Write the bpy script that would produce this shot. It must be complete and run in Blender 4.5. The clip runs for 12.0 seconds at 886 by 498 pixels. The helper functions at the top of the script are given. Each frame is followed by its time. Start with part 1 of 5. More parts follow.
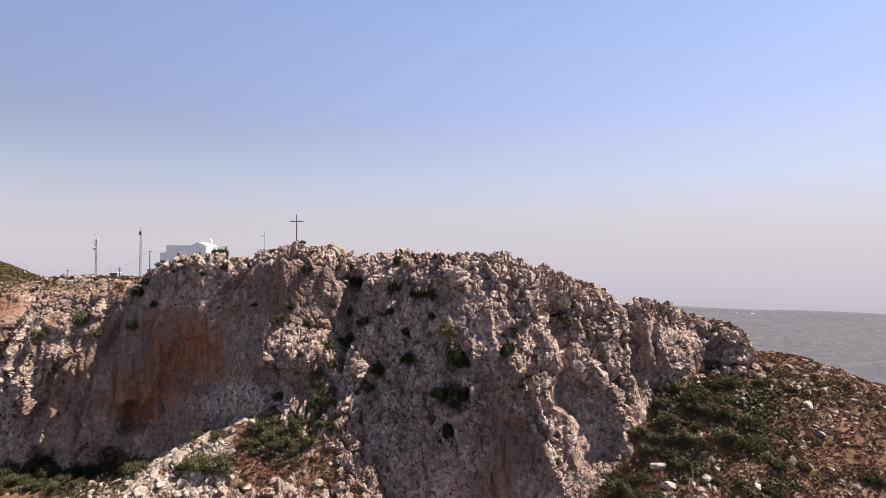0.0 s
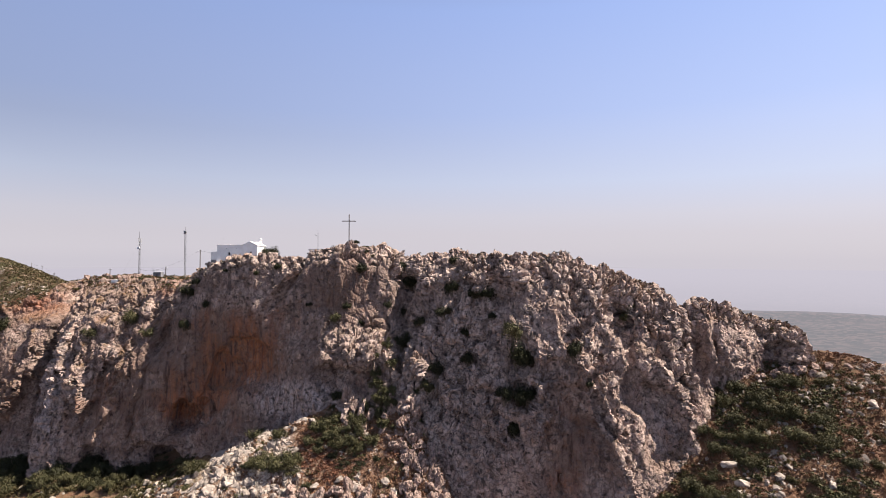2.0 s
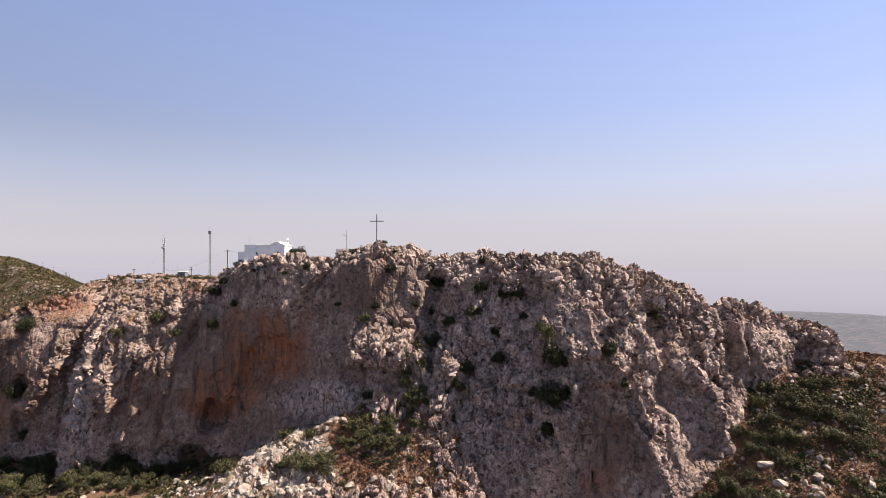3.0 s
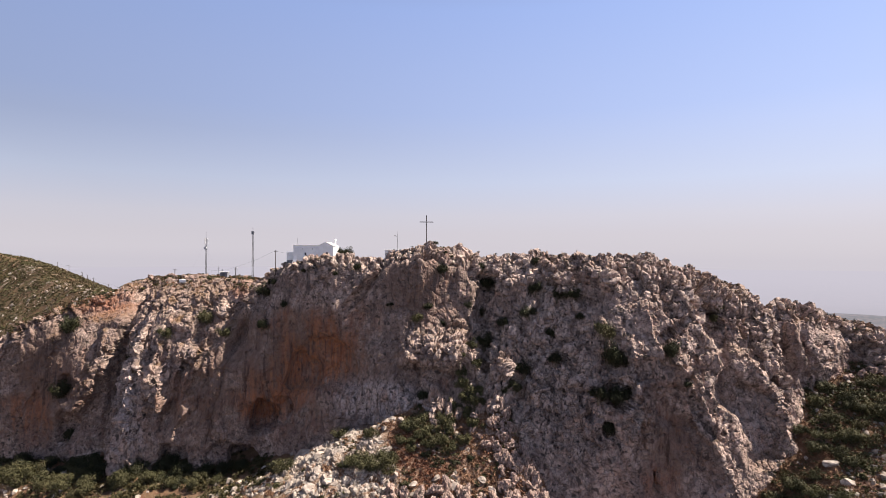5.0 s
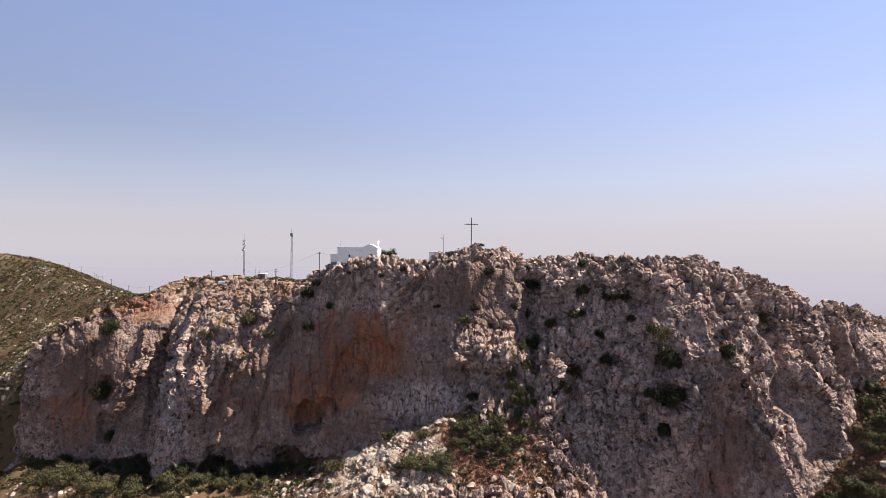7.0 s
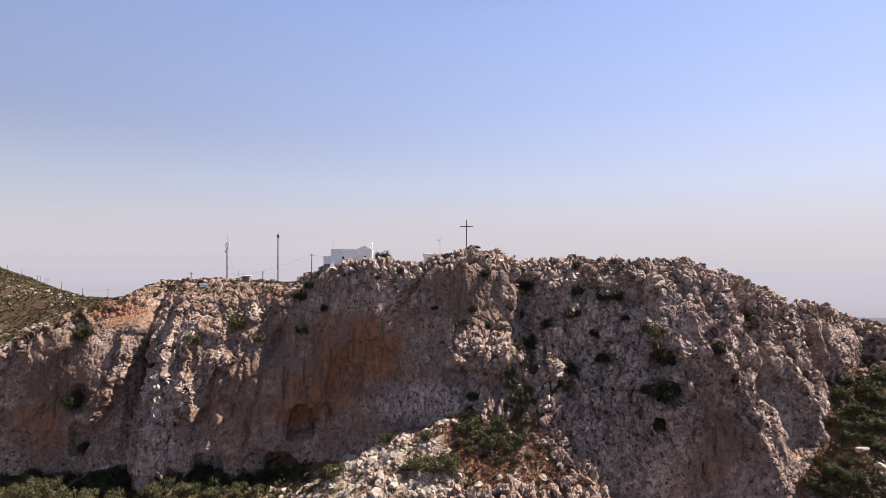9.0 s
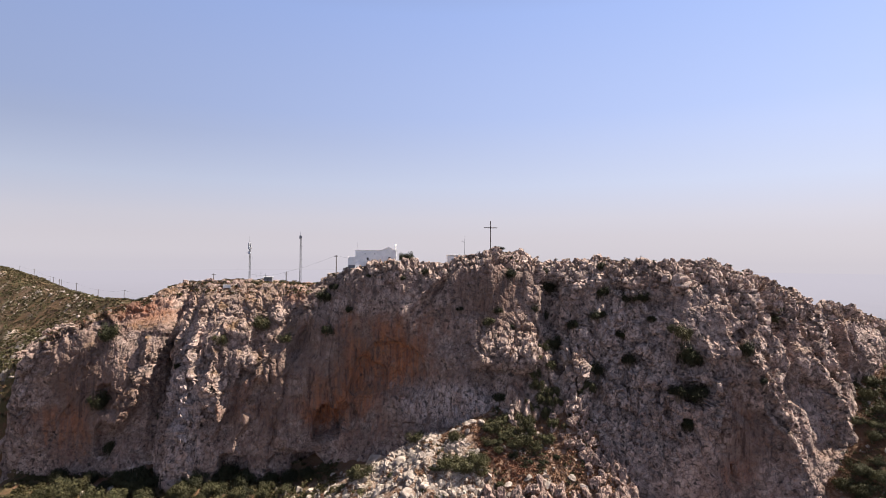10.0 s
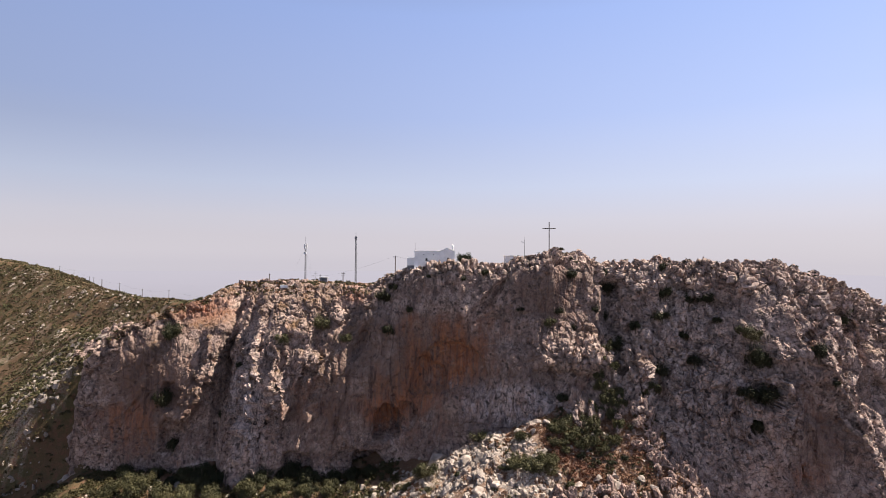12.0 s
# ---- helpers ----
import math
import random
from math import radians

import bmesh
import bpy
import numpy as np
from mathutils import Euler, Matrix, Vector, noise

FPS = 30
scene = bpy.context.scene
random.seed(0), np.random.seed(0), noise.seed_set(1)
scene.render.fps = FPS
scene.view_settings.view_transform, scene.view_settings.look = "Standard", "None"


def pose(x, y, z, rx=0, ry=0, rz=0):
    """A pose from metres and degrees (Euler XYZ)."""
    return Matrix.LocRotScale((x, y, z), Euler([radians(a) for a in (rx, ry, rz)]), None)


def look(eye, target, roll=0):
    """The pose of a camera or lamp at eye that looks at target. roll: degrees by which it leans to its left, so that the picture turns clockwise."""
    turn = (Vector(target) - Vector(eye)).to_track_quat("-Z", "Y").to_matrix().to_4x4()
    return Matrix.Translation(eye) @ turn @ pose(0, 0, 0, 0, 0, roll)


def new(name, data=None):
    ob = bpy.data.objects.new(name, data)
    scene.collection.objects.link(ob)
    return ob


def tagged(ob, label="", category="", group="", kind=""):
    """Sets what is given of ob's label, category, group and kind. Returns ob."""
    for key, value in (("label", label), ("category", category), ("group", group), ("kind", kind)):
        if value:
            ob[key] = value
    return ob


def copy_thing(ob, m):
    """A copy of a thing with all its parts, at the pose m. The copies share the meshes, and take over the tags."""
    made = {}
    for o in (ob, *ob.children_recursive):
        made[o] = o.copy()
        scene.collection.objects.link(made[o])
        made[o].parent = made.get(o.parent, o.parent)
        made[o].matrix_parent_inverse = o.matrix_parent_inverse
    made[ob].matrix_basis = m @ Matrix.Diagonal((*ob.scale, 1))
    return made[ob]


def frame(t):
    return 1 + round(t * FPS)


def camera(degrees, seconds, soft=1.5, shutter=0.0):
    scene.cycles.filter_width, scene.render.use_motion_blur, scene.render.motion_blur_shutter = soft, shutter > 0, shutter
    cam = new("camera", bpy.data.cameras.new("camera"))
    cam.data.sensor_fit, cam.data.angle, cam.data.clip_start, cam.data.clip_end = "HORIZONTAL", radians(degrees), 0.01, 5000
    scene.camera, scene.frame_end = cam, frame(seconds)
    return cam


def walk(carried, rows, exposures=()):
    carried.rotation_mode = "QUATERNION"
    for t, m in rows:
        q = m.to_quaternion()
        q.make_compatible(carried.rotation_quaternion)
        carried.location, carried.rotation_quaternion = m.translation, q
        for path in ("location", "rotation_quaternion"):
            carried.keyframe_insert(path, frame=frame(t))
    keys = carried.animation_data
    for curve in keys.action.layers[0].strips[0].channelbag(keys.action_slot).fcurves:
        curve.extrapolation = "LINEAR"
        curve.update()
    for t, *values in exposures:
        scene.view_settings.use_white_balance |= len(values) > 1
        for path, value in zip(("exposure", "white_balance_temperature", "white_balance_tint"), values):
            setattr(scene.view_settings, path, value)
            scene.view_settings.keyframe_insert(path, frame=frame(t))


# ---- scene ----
cam = camera(78.6, 12.0, soft=0.6)
METRES, EYE, TILT, LEAN, TURN = 80.0, 70.0, 1.0, 0.0, 0.0
ROWS = [
    (0.0, 0.0, -0.0014, -0.0031, -0.0, 0.1, -0.02),
    (0.5, -0.0455, -0.0052, -0.0042, -0.01, 0.19, -0.1),
    (1.0, -0.0917, -0.0058, -0.005, -0.13, 0.14, -0.07),
    (1.5, -0.1372, -0.0079, -0.0054, -0.18, 0.17, -0.11),
    (2.0, -0.1824, -0.0086, -0.0056, -0.28, 0.16, -0.12),
    (2.5, -0.2261, -0.0116, -0.0056, -0.22, 0.2, -0.18),
    (3.0, -0.2695, -0.0128, -0.0054, -0.13, 0.15, -0.16),
    (5.0, -0.4434, -0.0223, -0.0031, -0.37, 0.14, -0.24),
    (5.5, -0.4861, -0.0251, -0.0023, -0.36, 0.18, -0.28),
    (6.0, -0.5276, -0.0264, -0.0014, -0.34, 0.2, -0.26),
    (6.5, -0.5683, -0.029, -0.0006, -0.34, 0.23, -0.26),
    (7.0, -0.6076, -0.031, 0.0003, -0.76, 0.23, -0.29),
    (9.0, -0.7653, -0.0337, 0.0028, -6.13, 0.37, -0.36),
    (9.5, -0.8033, -0.0335, 0.0031, -6.19, 0.44, -0.36),
    (10.0, -0.8408, -0.0333, 0.0032, -5.89, 0.46, -0.35),
    (10.5, -0.8784, -0.0332, 0.0031, -5.3, 0.48, -0.37),
    (11.0, -0.916, -0.0327, 0.0028, -5.21, 0.5, -0.38),
    (11.5, -0.9543, -0.0322, 0.0021, -4.83, 0.52, -0.37),
    (12.0, -0.9934, -0.0321, 0.0012, -4.34, 0.55, -0.38),
]
walk(cam, [(t, pose(0, 0, EYE, TILT, LEAN, TURN) @ pose(METRES * x, METRES * y, METRES * z, 90 + pitch, roll, yaw)) for t, x, y, z, yaw, pitch, roll in ROWS])

# ---- daylight: high sun from the right, along the face of the mountain, hazy sky ----
SUN = Vector((0.57, 0.01, 0.82)).normalized()
sun_data = bpy.data.lights.new("sun", "SUN")
sun_data.energy, sun_data.angle, sun_data.color = 5.0, radians(0.6), (1.0, 0.90, 0.79)
sun = new("sun", sun_data)
sun.matrix_world = look(SUN * 400, (0, 0, 0))

world = bpy.data.worlds.new("sky")
scene.world = world
world.use_nodes = True
wn, wl = world.node_tree.nodes, world.node_tree.links
wn.clear()
sky = wn.new("ShaderNodeTexSky")
sky.sky_type, sky.sun_disc = "NISHITA", False
sky.sun_elevation, sky.sun_rotation = math.asin(SUN.z), math.atan2(SUN.x, SUN.y)
sky.altitude, sky.air_density, sky.dust_density, sky.ozone_density = 500, 1.0, 1.2, 3.0
background = wn.new("ShaderNodeBackground")
background.inputs["Strength"].default_value = 0.0512
out = wn.new("ShaderNodeOutputWorld")
# summer haze: whitish at the horizon, clear blue above, brighter on the sun's side
where = wn.new("ShaderNodeTexCoord")
split = wn.new("ShaderNodeSeparateXYZ")
ramp = wn.new("ShaderNodeValToRGB")
wl.new(where.outputs["Generated"], split.inputs[0])
wl.new(split.outputs["Z"], ramp.inputs[0])
steps = ramp.color_ramp.elements
steps[0].position, steps[0].color = 0.0, (0.69, 0.645, 0.725, 1)
steps[1].position, steps[1].color = 1.0, (0.08, 0.10, 0.15, 1)
for place, tone in ((0.048, (0.725, 0.662, 0.735, 1)), (0.08, (0.745, 0.70, 0.79, 1)), (0.14, (0.69, 0.73, 0.92, 1)), (0.26, (0.51, 0.61, 0.95, 1)), (0.42, (0.39, 0.51, 0.90, 1)), (0.62, (0.16, 0.21, 0.34, 1))):
    steps.new(place).color = tone
toward = wn.new("ShaderNodeVectorMath")
toward.operation = "DOT_PRODUCT"
wl.new(where.outputs["Generated"], toward.inputs[0])
toward.inputs[1].default_value = SUN
side = wn.new("ShaderNodeMapRange")
for key, value in (("From Min", -0.2), ("From Max", 0.7), ("To Min", 6.4), ("To Max", 12.0)):
    side.inputs[key].default_value = value
wl.new(toward.outputs["Value"], side.inputs["Value"])
scaled = wn.new("ShaderNodeVectorMath")
scaled.operation = "SCALE"
wl.new(ramp.outputs[0], scaled.inputs[0])
low = wn.new("ShaderNodeMapRange")
low.inputs["From Min"].default_value, low.inputs["From Max"].default_value = 0.02, 0.22
wl.new(split.outputs["Z"], low.inputs["Value"])
even = wn.new("ShaderNodeMix")
brim = wn.new("ShaderNodeMapRange")
for key, value in (("From Min", -0.25), ("From Max", 0.5), ("To Min", 9.5), ("To Max", 9.7)):
    brim.inputs[key].default_value = value
wl.new(toward.outputs["Value"], brim.inputs["Value"])
wl.new(brim.outputs[0], even.inputs["A"])
wl.new(low.outputs[0], even.inputs["Factor"])
wl.new(side.outputs[0], even.inputs["B"])
wl.new(even.outputs["Result"], scaled.inputs["Scale"])
haze_mix = wn.new("ShaderNodeMix")
haze_mix.data_type = "RGBA"
haze_mix.inputs["Factor"].default_value = 0.85
wl.new(sky.outputs[0], haze_mix.inputs["A"])
wl.new(scaled.outputs[0], haze_mix.inputs["B"])
wl.new(haze_mix.outputs["Result"], background.inputs["Color"])
wl.new(background.outputs[0], out.inputs["Surface"])
scene.view_settings.exposure = 1.0

# ---- the lie of the land, in metres ----
# terrain begin
rng = np.random.default_rng(7)
HASH = rng.permutation(4096)
GRAD = rng.normal(size=(4096, 3))
GRAD /= np.linalg.norm(GRAD, axis=1)[:, None]
JIT = rng.random((4096, 3))


def hashed(i, j, k):
    return HASH[(HASH[(HASH[i & 4095] + j) & 4095] + k) & 4095]


def noise3(x, y, z):
    """Smooth gradient noise, about -1 to 1."""
    i, j, k = (np.floor(a).astype(np.int64) for a in (x, y, z))
    fx, fy, fz = x - i, y - j, z - k
    ux, uy, uz = (f * f * f * (f * (f * 6 - 15) + 10) for f in (fx, fy, fz))
    total = 0
    for a in (0, 1):
        for b in (0, 1):
            for c in (0, 1):
                g = GRAD[hashed(i + a, j + b, k + c)]
                w = (ux if a else 1 - ux) * (uy if b else 1 - uy) * (uz if c else 1 - uz)
                total = total + w * (g[..., 0] * (fx - a) + g[..., 1] * (fy - b) + g[..., 2] * (fz - c))
    return total * 1.6


def fbm(x, y, z, octaves=4, gain=0.5):
    total, size = 0, 1.0
    for n in range(octaves):
        total = total + size * noise3(x + 17.3 * n, y + 5.1 * n, z - 9.7 * n)
        x, y, z, size = x * 2.03, y * 2.03, z * 2.03, size * gain
    return total


def ridged(x, y, z, octaves=3):
    total, size = 0, 1.0
    for n in range(octaves):
        total = total + size * (1 - 2 * np.abs(noise3(x + 31.7 * n, y - 3.9 * n, z + 8.3 * n)))
        x, y, z, size = x * 2.1, y * 2.1, z * 2.1, size * 0.5
    return total


def cells(x, y, z):
    """Angular blocks round scattered points: the gap to the next block, and each block's own offset and tilt."""
    i, j, k = (np.floor(a).astype(np.int64) for a in (x, y, z))
    near, second, own = np.full(x.shape, 9.0), np.full(x.shape, 9.0), np.zeros(x.shape, np.int64)
    dx, dy, dz = np.zeros(x.shape), np.zeros(x.shape), np.zeros(x.shape)
    for a in (-1, 0, 1):
        for b in (-1, 0, 1):
            for c in (-1, 0, 1):
                h = hashed(i + a, j + b, k + c)
                p = JIT[h]
                u, v, w = x - (i + a + p[..., 0]), y - (j + b + p[..., 1]), z - (k + c + p[..., 2])
                d = np.sqrt(u * u + v * v + w * w)
                second = np.minimum(second, np.maximum(near, d))
                closer = d < near
                near = np.where(closer, d, near)
                own = np.where(closer, h, own)
                dx, dy, dz = np.where(closer, u, dx), np.where(closer, v, dy), np.where(closer, w, dz)
    g = GRAD[(own * 7 + 3) & 4095]
    tilt = g[..., 0] * dx + g[..., 1] * dy + g[..., 2] * dz
    return second - near, JIT[own][..., 0] - 0.5, tilt, near


def along(x, *pairs):
    """A line through (x, value) pairs."""
    return np.interp(x, pairs[0::2], pairs[1::2])


def step(a, b, x):
    t = np.clip((x - a) / (b - a), 0, 1)
    return t * t * (3 - 2 * t)


def crest_z(x):
    return along(x, -182, -8, -177, 6, -174, 34, -171.5, 41, -166, 47, -158, 52, -150, 56, -144, 57.6, -139, 59.2, -135, 62, -131, 63, -126, 63.2, -118, 63.6, -97, 63.3, -89, 63.3, -84, 66.6,
                 -80, 68, -75, 69.1, -69, 69.9, -60, 71.1, -50.6, 70.3, -47.5, 72.4, -41, 73.3, -30, 73.6, -27, 72.4, -25, 70.3, -14, 71.3, -7, 71.6,
                 9, 71.4, 16, 70.8, 21, 68.5, 29, 66.1, 35, 64.3, 38.5, 63.1, 40.4, 58.2, 42.6, 58.4, 44.4, 60.6, 48, 60.9, 53, 59.6, 57, 57.8, 63.4, 55.8,
                 67, 54, 74, 51.5, 80, 47.5, 86, 44.6, 93, 42.3, 100, 39.5, 112, 35)


# how far back the face stands at six heights, west to east
STATIONS = (-178, -165, -155, -145, -138, -131, -124, -116, -106, -96, -86, -76, -66, -56, -47, -39, -31, -24, -17, -10, -3, 4, 11, 18, 25, 32, 39, 46, 56, 66, 80)
HEIGHTS = (14, 28, 40, 50, 58, 66)
FOOT = (165, 162.3, 160.8, 158.4, 155.9, 152.9, 149.5, 146.3, 144.3, 144.3, 145.2, 144.2, 140.4, 133.8, 127.7, 123.1, 119.6, 117.4, 115.9, 114.5, 113.4, 112.6, 110.7, 106.6, 103.9, 104.2, 106.2, 108.8, 112.9, 117, 122.4)
KNEE = (165, 161.5, 161.2, 161.4, 161, 157.9, 152.3, 146.8, 145.8, 144.9, 145.6, 145.9, 142.4, 136.4, 130.8, 127.7, 125.4, 123.7, 121.9, 119.6, 115.9, 112.1, 110.7, 108.7, 108, 108.7, 110.9, 113.8, 117.1, 119.7, 123.4)
WAIST = (165.5, 161.2, 161.3, 163.6, 165.5, 162.9, 155.7, 148, 147.4, 146.3, 143.5, 145.7, 143.1, 139.1, 134, 131.7, 130.8, 129, 126.7, 124.3, 119, 112.3, 110.3, 111, 112.5, 112.2, 114.4, 118.2, 120.4, 121.9, 124.3)
CHEST = (166, 160.9, 162.7, 166, 167.5, 166.6, 160.8, 151.7, 151.8, 151.3, 145.1, 144.6, 142.6, 140.1, 136.9, 135.1, 135.7, 133.8, 130.2, 128.2, 123, 115.7, 112.2, 112.3, 114.4, 115.6, 116.9, 120.9, 122.9, 123.7, 125.1)
NECK = (166.5, 160.8, 163.8, 167.3, 168.8, 169.7, 168.6, 159, 157.4, 155.9, 148.6, 144.7, 141.8, 139.8, 138.7, 137.8, 138.7, 137.3, 133.4, 130.8, 127.1, 120.6, 116.2, 115.7, 117.7, 119, 120.8, 123.5, 125.2, 125.4, 125.9)
BROW = (167, 160.9, 164.9, 168.5, 170.9, 173.5, 174.5, 169, 163.6, 159.3, 152.2, 145.6, 142.4, 141.2, 140, 137.9, 140.8, 140.6, 136.9, 133.5, 130.1, 124.6, 121.1, 120.6, 121.8, 122.7, 124.4, 126, 127.3, 127.3, 126.7)


def face_y(x, z):
    """The face's plan at each height, drawn through the six lines and rounded off towards the crest."""
    x, z = np.broadcast_arrays(np.asarray(x, float), np.asarray(z, float))
    wander = 2.0 * noise3(x / 11, z / 13, 0 * x + 3)
    xs, zs = x + wander, z + 1.5 * noise3(x / 9, z / 12, 0 * x + 7)
    rows = [np.interp(xs, STATIONS, line) for line in (FOOT, KNEE, WAIST, CHEST, NECK, BROW)]
    y = rows[0] + 0 * xs
    for k in range(5):
        up = np.maximum(0, zs - HEIGHTS[k]) if k == 4 else np.clip(zs - HEIGHTS[k], 0, HEIGHTS[k + 1] - HEIGHTS[k])
        y = y + (rows[k + 1] - rows[k]) / (HEIGHTS[k + 1] - HEIGHTS[k]) * up
    over = np.clip(1 - (crest_z(x) - z) / 5, 0, 1)
    return y + along(x, -160, 1, -130, 3, -90, 3, -80, 2, -40, 2, -20, 3, 30, 3, 60, 2) * over ** 2


def foot_y(x):
    return face_y(x, 14.0 + 0 * x)


def crest_y(x):
    return face_y(x, crest_z(x))


def hill(x, y):
    s = (x + 167) * -0.717 + (y - 228.7) * 0.697
    q = (x + 167) * -0.697 + (y - 228.7) * -0.717
    top = along(s, -200, -200, -45, 40, -10, 53, 30, 53, 80, 51.6, 170, 57.8, 260, 67, 350, 72.2, 600, 78)
    return top - np.where(q > 0, 0.845 * q * (1 - 0.2 * step(0, 120, q)), np.maximum(-0.15 * q, 3.0 - 0.5 * (q + 20)))


def shoulder(x, y):
    """Rocky rib from the cliff's western end back to the hill."""
    s = (x + 165) * -0.64 + (y - 178) * 0.77
    q = (x + 165) * -0.77 + (y - 178) * -0.64
    top = along(s, -30, 10, -14, 46, 0, 50.5, 20, 47, 39, 42.5, 70, 40, 130, 36)
    return top - np.where(q > 0, 0.92 * q, -0.3 * q) - 5.0 * np.maximum(0, 171 - y)


def spur(x, y):
    slope = 31 + 0.75 * (y - 126) + 0.95 * np.maximum(0, y - 119.5) * np.exp(-((x + 20) / 6.5) ** 2) - 0.02 * np.maximum(0, 122 - y) ** 1.5
    ridge = along(x, -120, 0, -100, 7, -88, 11, -70, 18.3, -58, 26.4, -49, 30.5, -44, 32.5, -36, 37, -26, 39.5, -10, 41)
    z = np.minimum(slope, ridge + 0.06 * (y - 130))
    return z - 2.4 * np.maximum(0, x + 15.2 + np.where(y > 119, 0.9, 0.3) * (y - 119))


def right_slope(x, y):
    plane = 27.7 + 0.55 * (y - 98) + 0.22 * np.clip(x - 46, -5, 14) + 0.1 * np.clip(x - 60, 0, 50)
    plane = plane - 0.7 * np.maximum(0, 41 - x) - 0.8 * np.maximum(0, 28 - x)
    top = crest_z(x) + 0.4 - 4.0 * step(38, 44, x) * (1 - step(62, 72, x))
    plane = np.minimum(plane, top + 0.2 * (y - 123))
    return np.where(y > 125, np.minimum(plane, top + 0.4 - 0.75 * (y - 125)), plane)


def foot_line(x):
    return np.interp(x, STATIONS, FOOT)


def base_front(x, y):
    level = along(x, -260, -45, -200, -16, -181, 3, -170, 9, -100, 12, -88, 13.5, -72, 17, -60, 20, -45, 22, -34, 22, -22, 17, -8, 13, 112, 15)
    back = y - foot_line(x)
    front = level + 0.25 * (back + 1) - 0.55 * np.maximum(0, -14 - back)
    return np.where(y > foot_line(x) + 4, level + 0.62 * 5 - 0.9 * (y - foot_line(x) - 4), front)


def back_slope(x, y):
    """The mountain's northern flank."""
    c = np.clip(x, -185, 112)
    behind = y - crest_y(c) - 34
    z = crest_z(c) - 26 - 0.55 * np.maximum(0, behind) - 1.0 * np.maximum(0, x - 112) - 1.0 * np.maximum(0, -185 - x)
    return np.where(behind > -14, z, -400)


def ground_shape(x, y):
    parts = [base_front(x, y), back_slope(x, y), hill(x, y), shoulder(x, y), spur(x, y) - 8 * np.maximum(0, y - 134), np.where(x > 10, right_slope(x, y), -400)]
    z = parts[0]
    for p in parts[1:]:
        z = np.maximum(z, p) + 1.2 * np.exp(-np.abs(z - p) / 1.5)
    return z


def ground_rough(x, y):
    o = np.zeros_like(x)
    return 0.9 * fbm(x / 9, y / 9, o, 4) + 0.35 * (1 - 0.85 * step(-165, -200, x)) * ridged(x / 2.3, y / 2.3, o + 4, 2) + 1.3 * fbm(x / 31, y / 31, o + 2, 2)


def ground_z(x, y):
    return np.maximum(ground_shape(x, y), -300) + ground_rough(x, y)
# terrain end

# ---- materials ----
def material(name, rough=0.9):
    m = bpy.data.materials.new(name)
    m.use_nodes = True
    n = m.node_tree.nodes
    shader = n["Principled BSDF"]
    shader.inputs["Roughness"].default_value = rough
    shader.inputs["Specular IOR Level"].default_value = 0.2
    return m, n, m.node_tree.links, shader


def coords(n, l, scale=(1, 1, 1), source="Object"):
    tc, mp = n.new("ShaderNodeTexCoord"), n.new("ShaderNodeMapping")
    mp.inputs["Scale"].default_value = scale
    l.new(tc.outputs[source], mp.inputs["Vector"])
    return mp.outputs[0]


def grain(n, l, vec, scale, detail=5.0, rough=0.6, distortion=0.0):
    t = n.new("ShaderNodeTexNoise")
    t.inputs["Scale"].default_value, t.inputs["Detail"].default_value = scale, detail
    t.inputs["Roughness"].default_value, t.inputs["Distortion"].default_value = rough, distortion
    l.new(vec, t.inputs["Vector"])
    return t.outputs["Fac"]


def span(n, l, value, lo, hi, a=0.0, b=1.0):
    r = n.new("ShaderNodeMapRange")
    r.interpolation_type = "SMOOTHSTEP"
    for key, v in (("From Min", lo), ("From Max", hi), ("To Min", a), ("To Max", b)):
        r.inputs[key].default_value = v
    l.new(value, r.inputs["Value"])
    return r.outputs[0]


def blend(n, l, fac, a, b, mode="MIX"):
    x = n.new("ShaderNodeMix")
    x.data_type, x.blend_type = "RGBA", mode
    for key, v in (("Factor", fac), ("A", a), ("B", b)):
        if isinstance(v, (tuple, float, int)):
            x.inputs[key].default_value = (*v, 1) if isinstance(v, tuple) else v
        else:
            l.new(v, x.inputs[key])
    return x.outputs["Result"]


def times(n, l, a, b):
    x = n.new("ShaderNodeMath")
    x.operation = "MULTIPLY"
    for i, v in enumerate((a, b)):
        if isinstance(v, float):
            x.inputs[i].default_value = v
        else:
            l.new(v, x.inputs[i])
    return x.outputs[0]


def attribute(n, name):
    a = n.new("ShaderNodeAttribute")
    a.attribute_name = name
    return a.outputs["Fac"]


def relief_node(n, l, shader, height, strength, distance):
    b = n.new("ShaderNodeBump")
    b.inputs["Strength"].default_value, b.inputs["Distance"].default_value = strength, distance
    l.new(height, b.inputs["Height"])
    l.new(b.outputs[0], shader.inputs["Normal"])


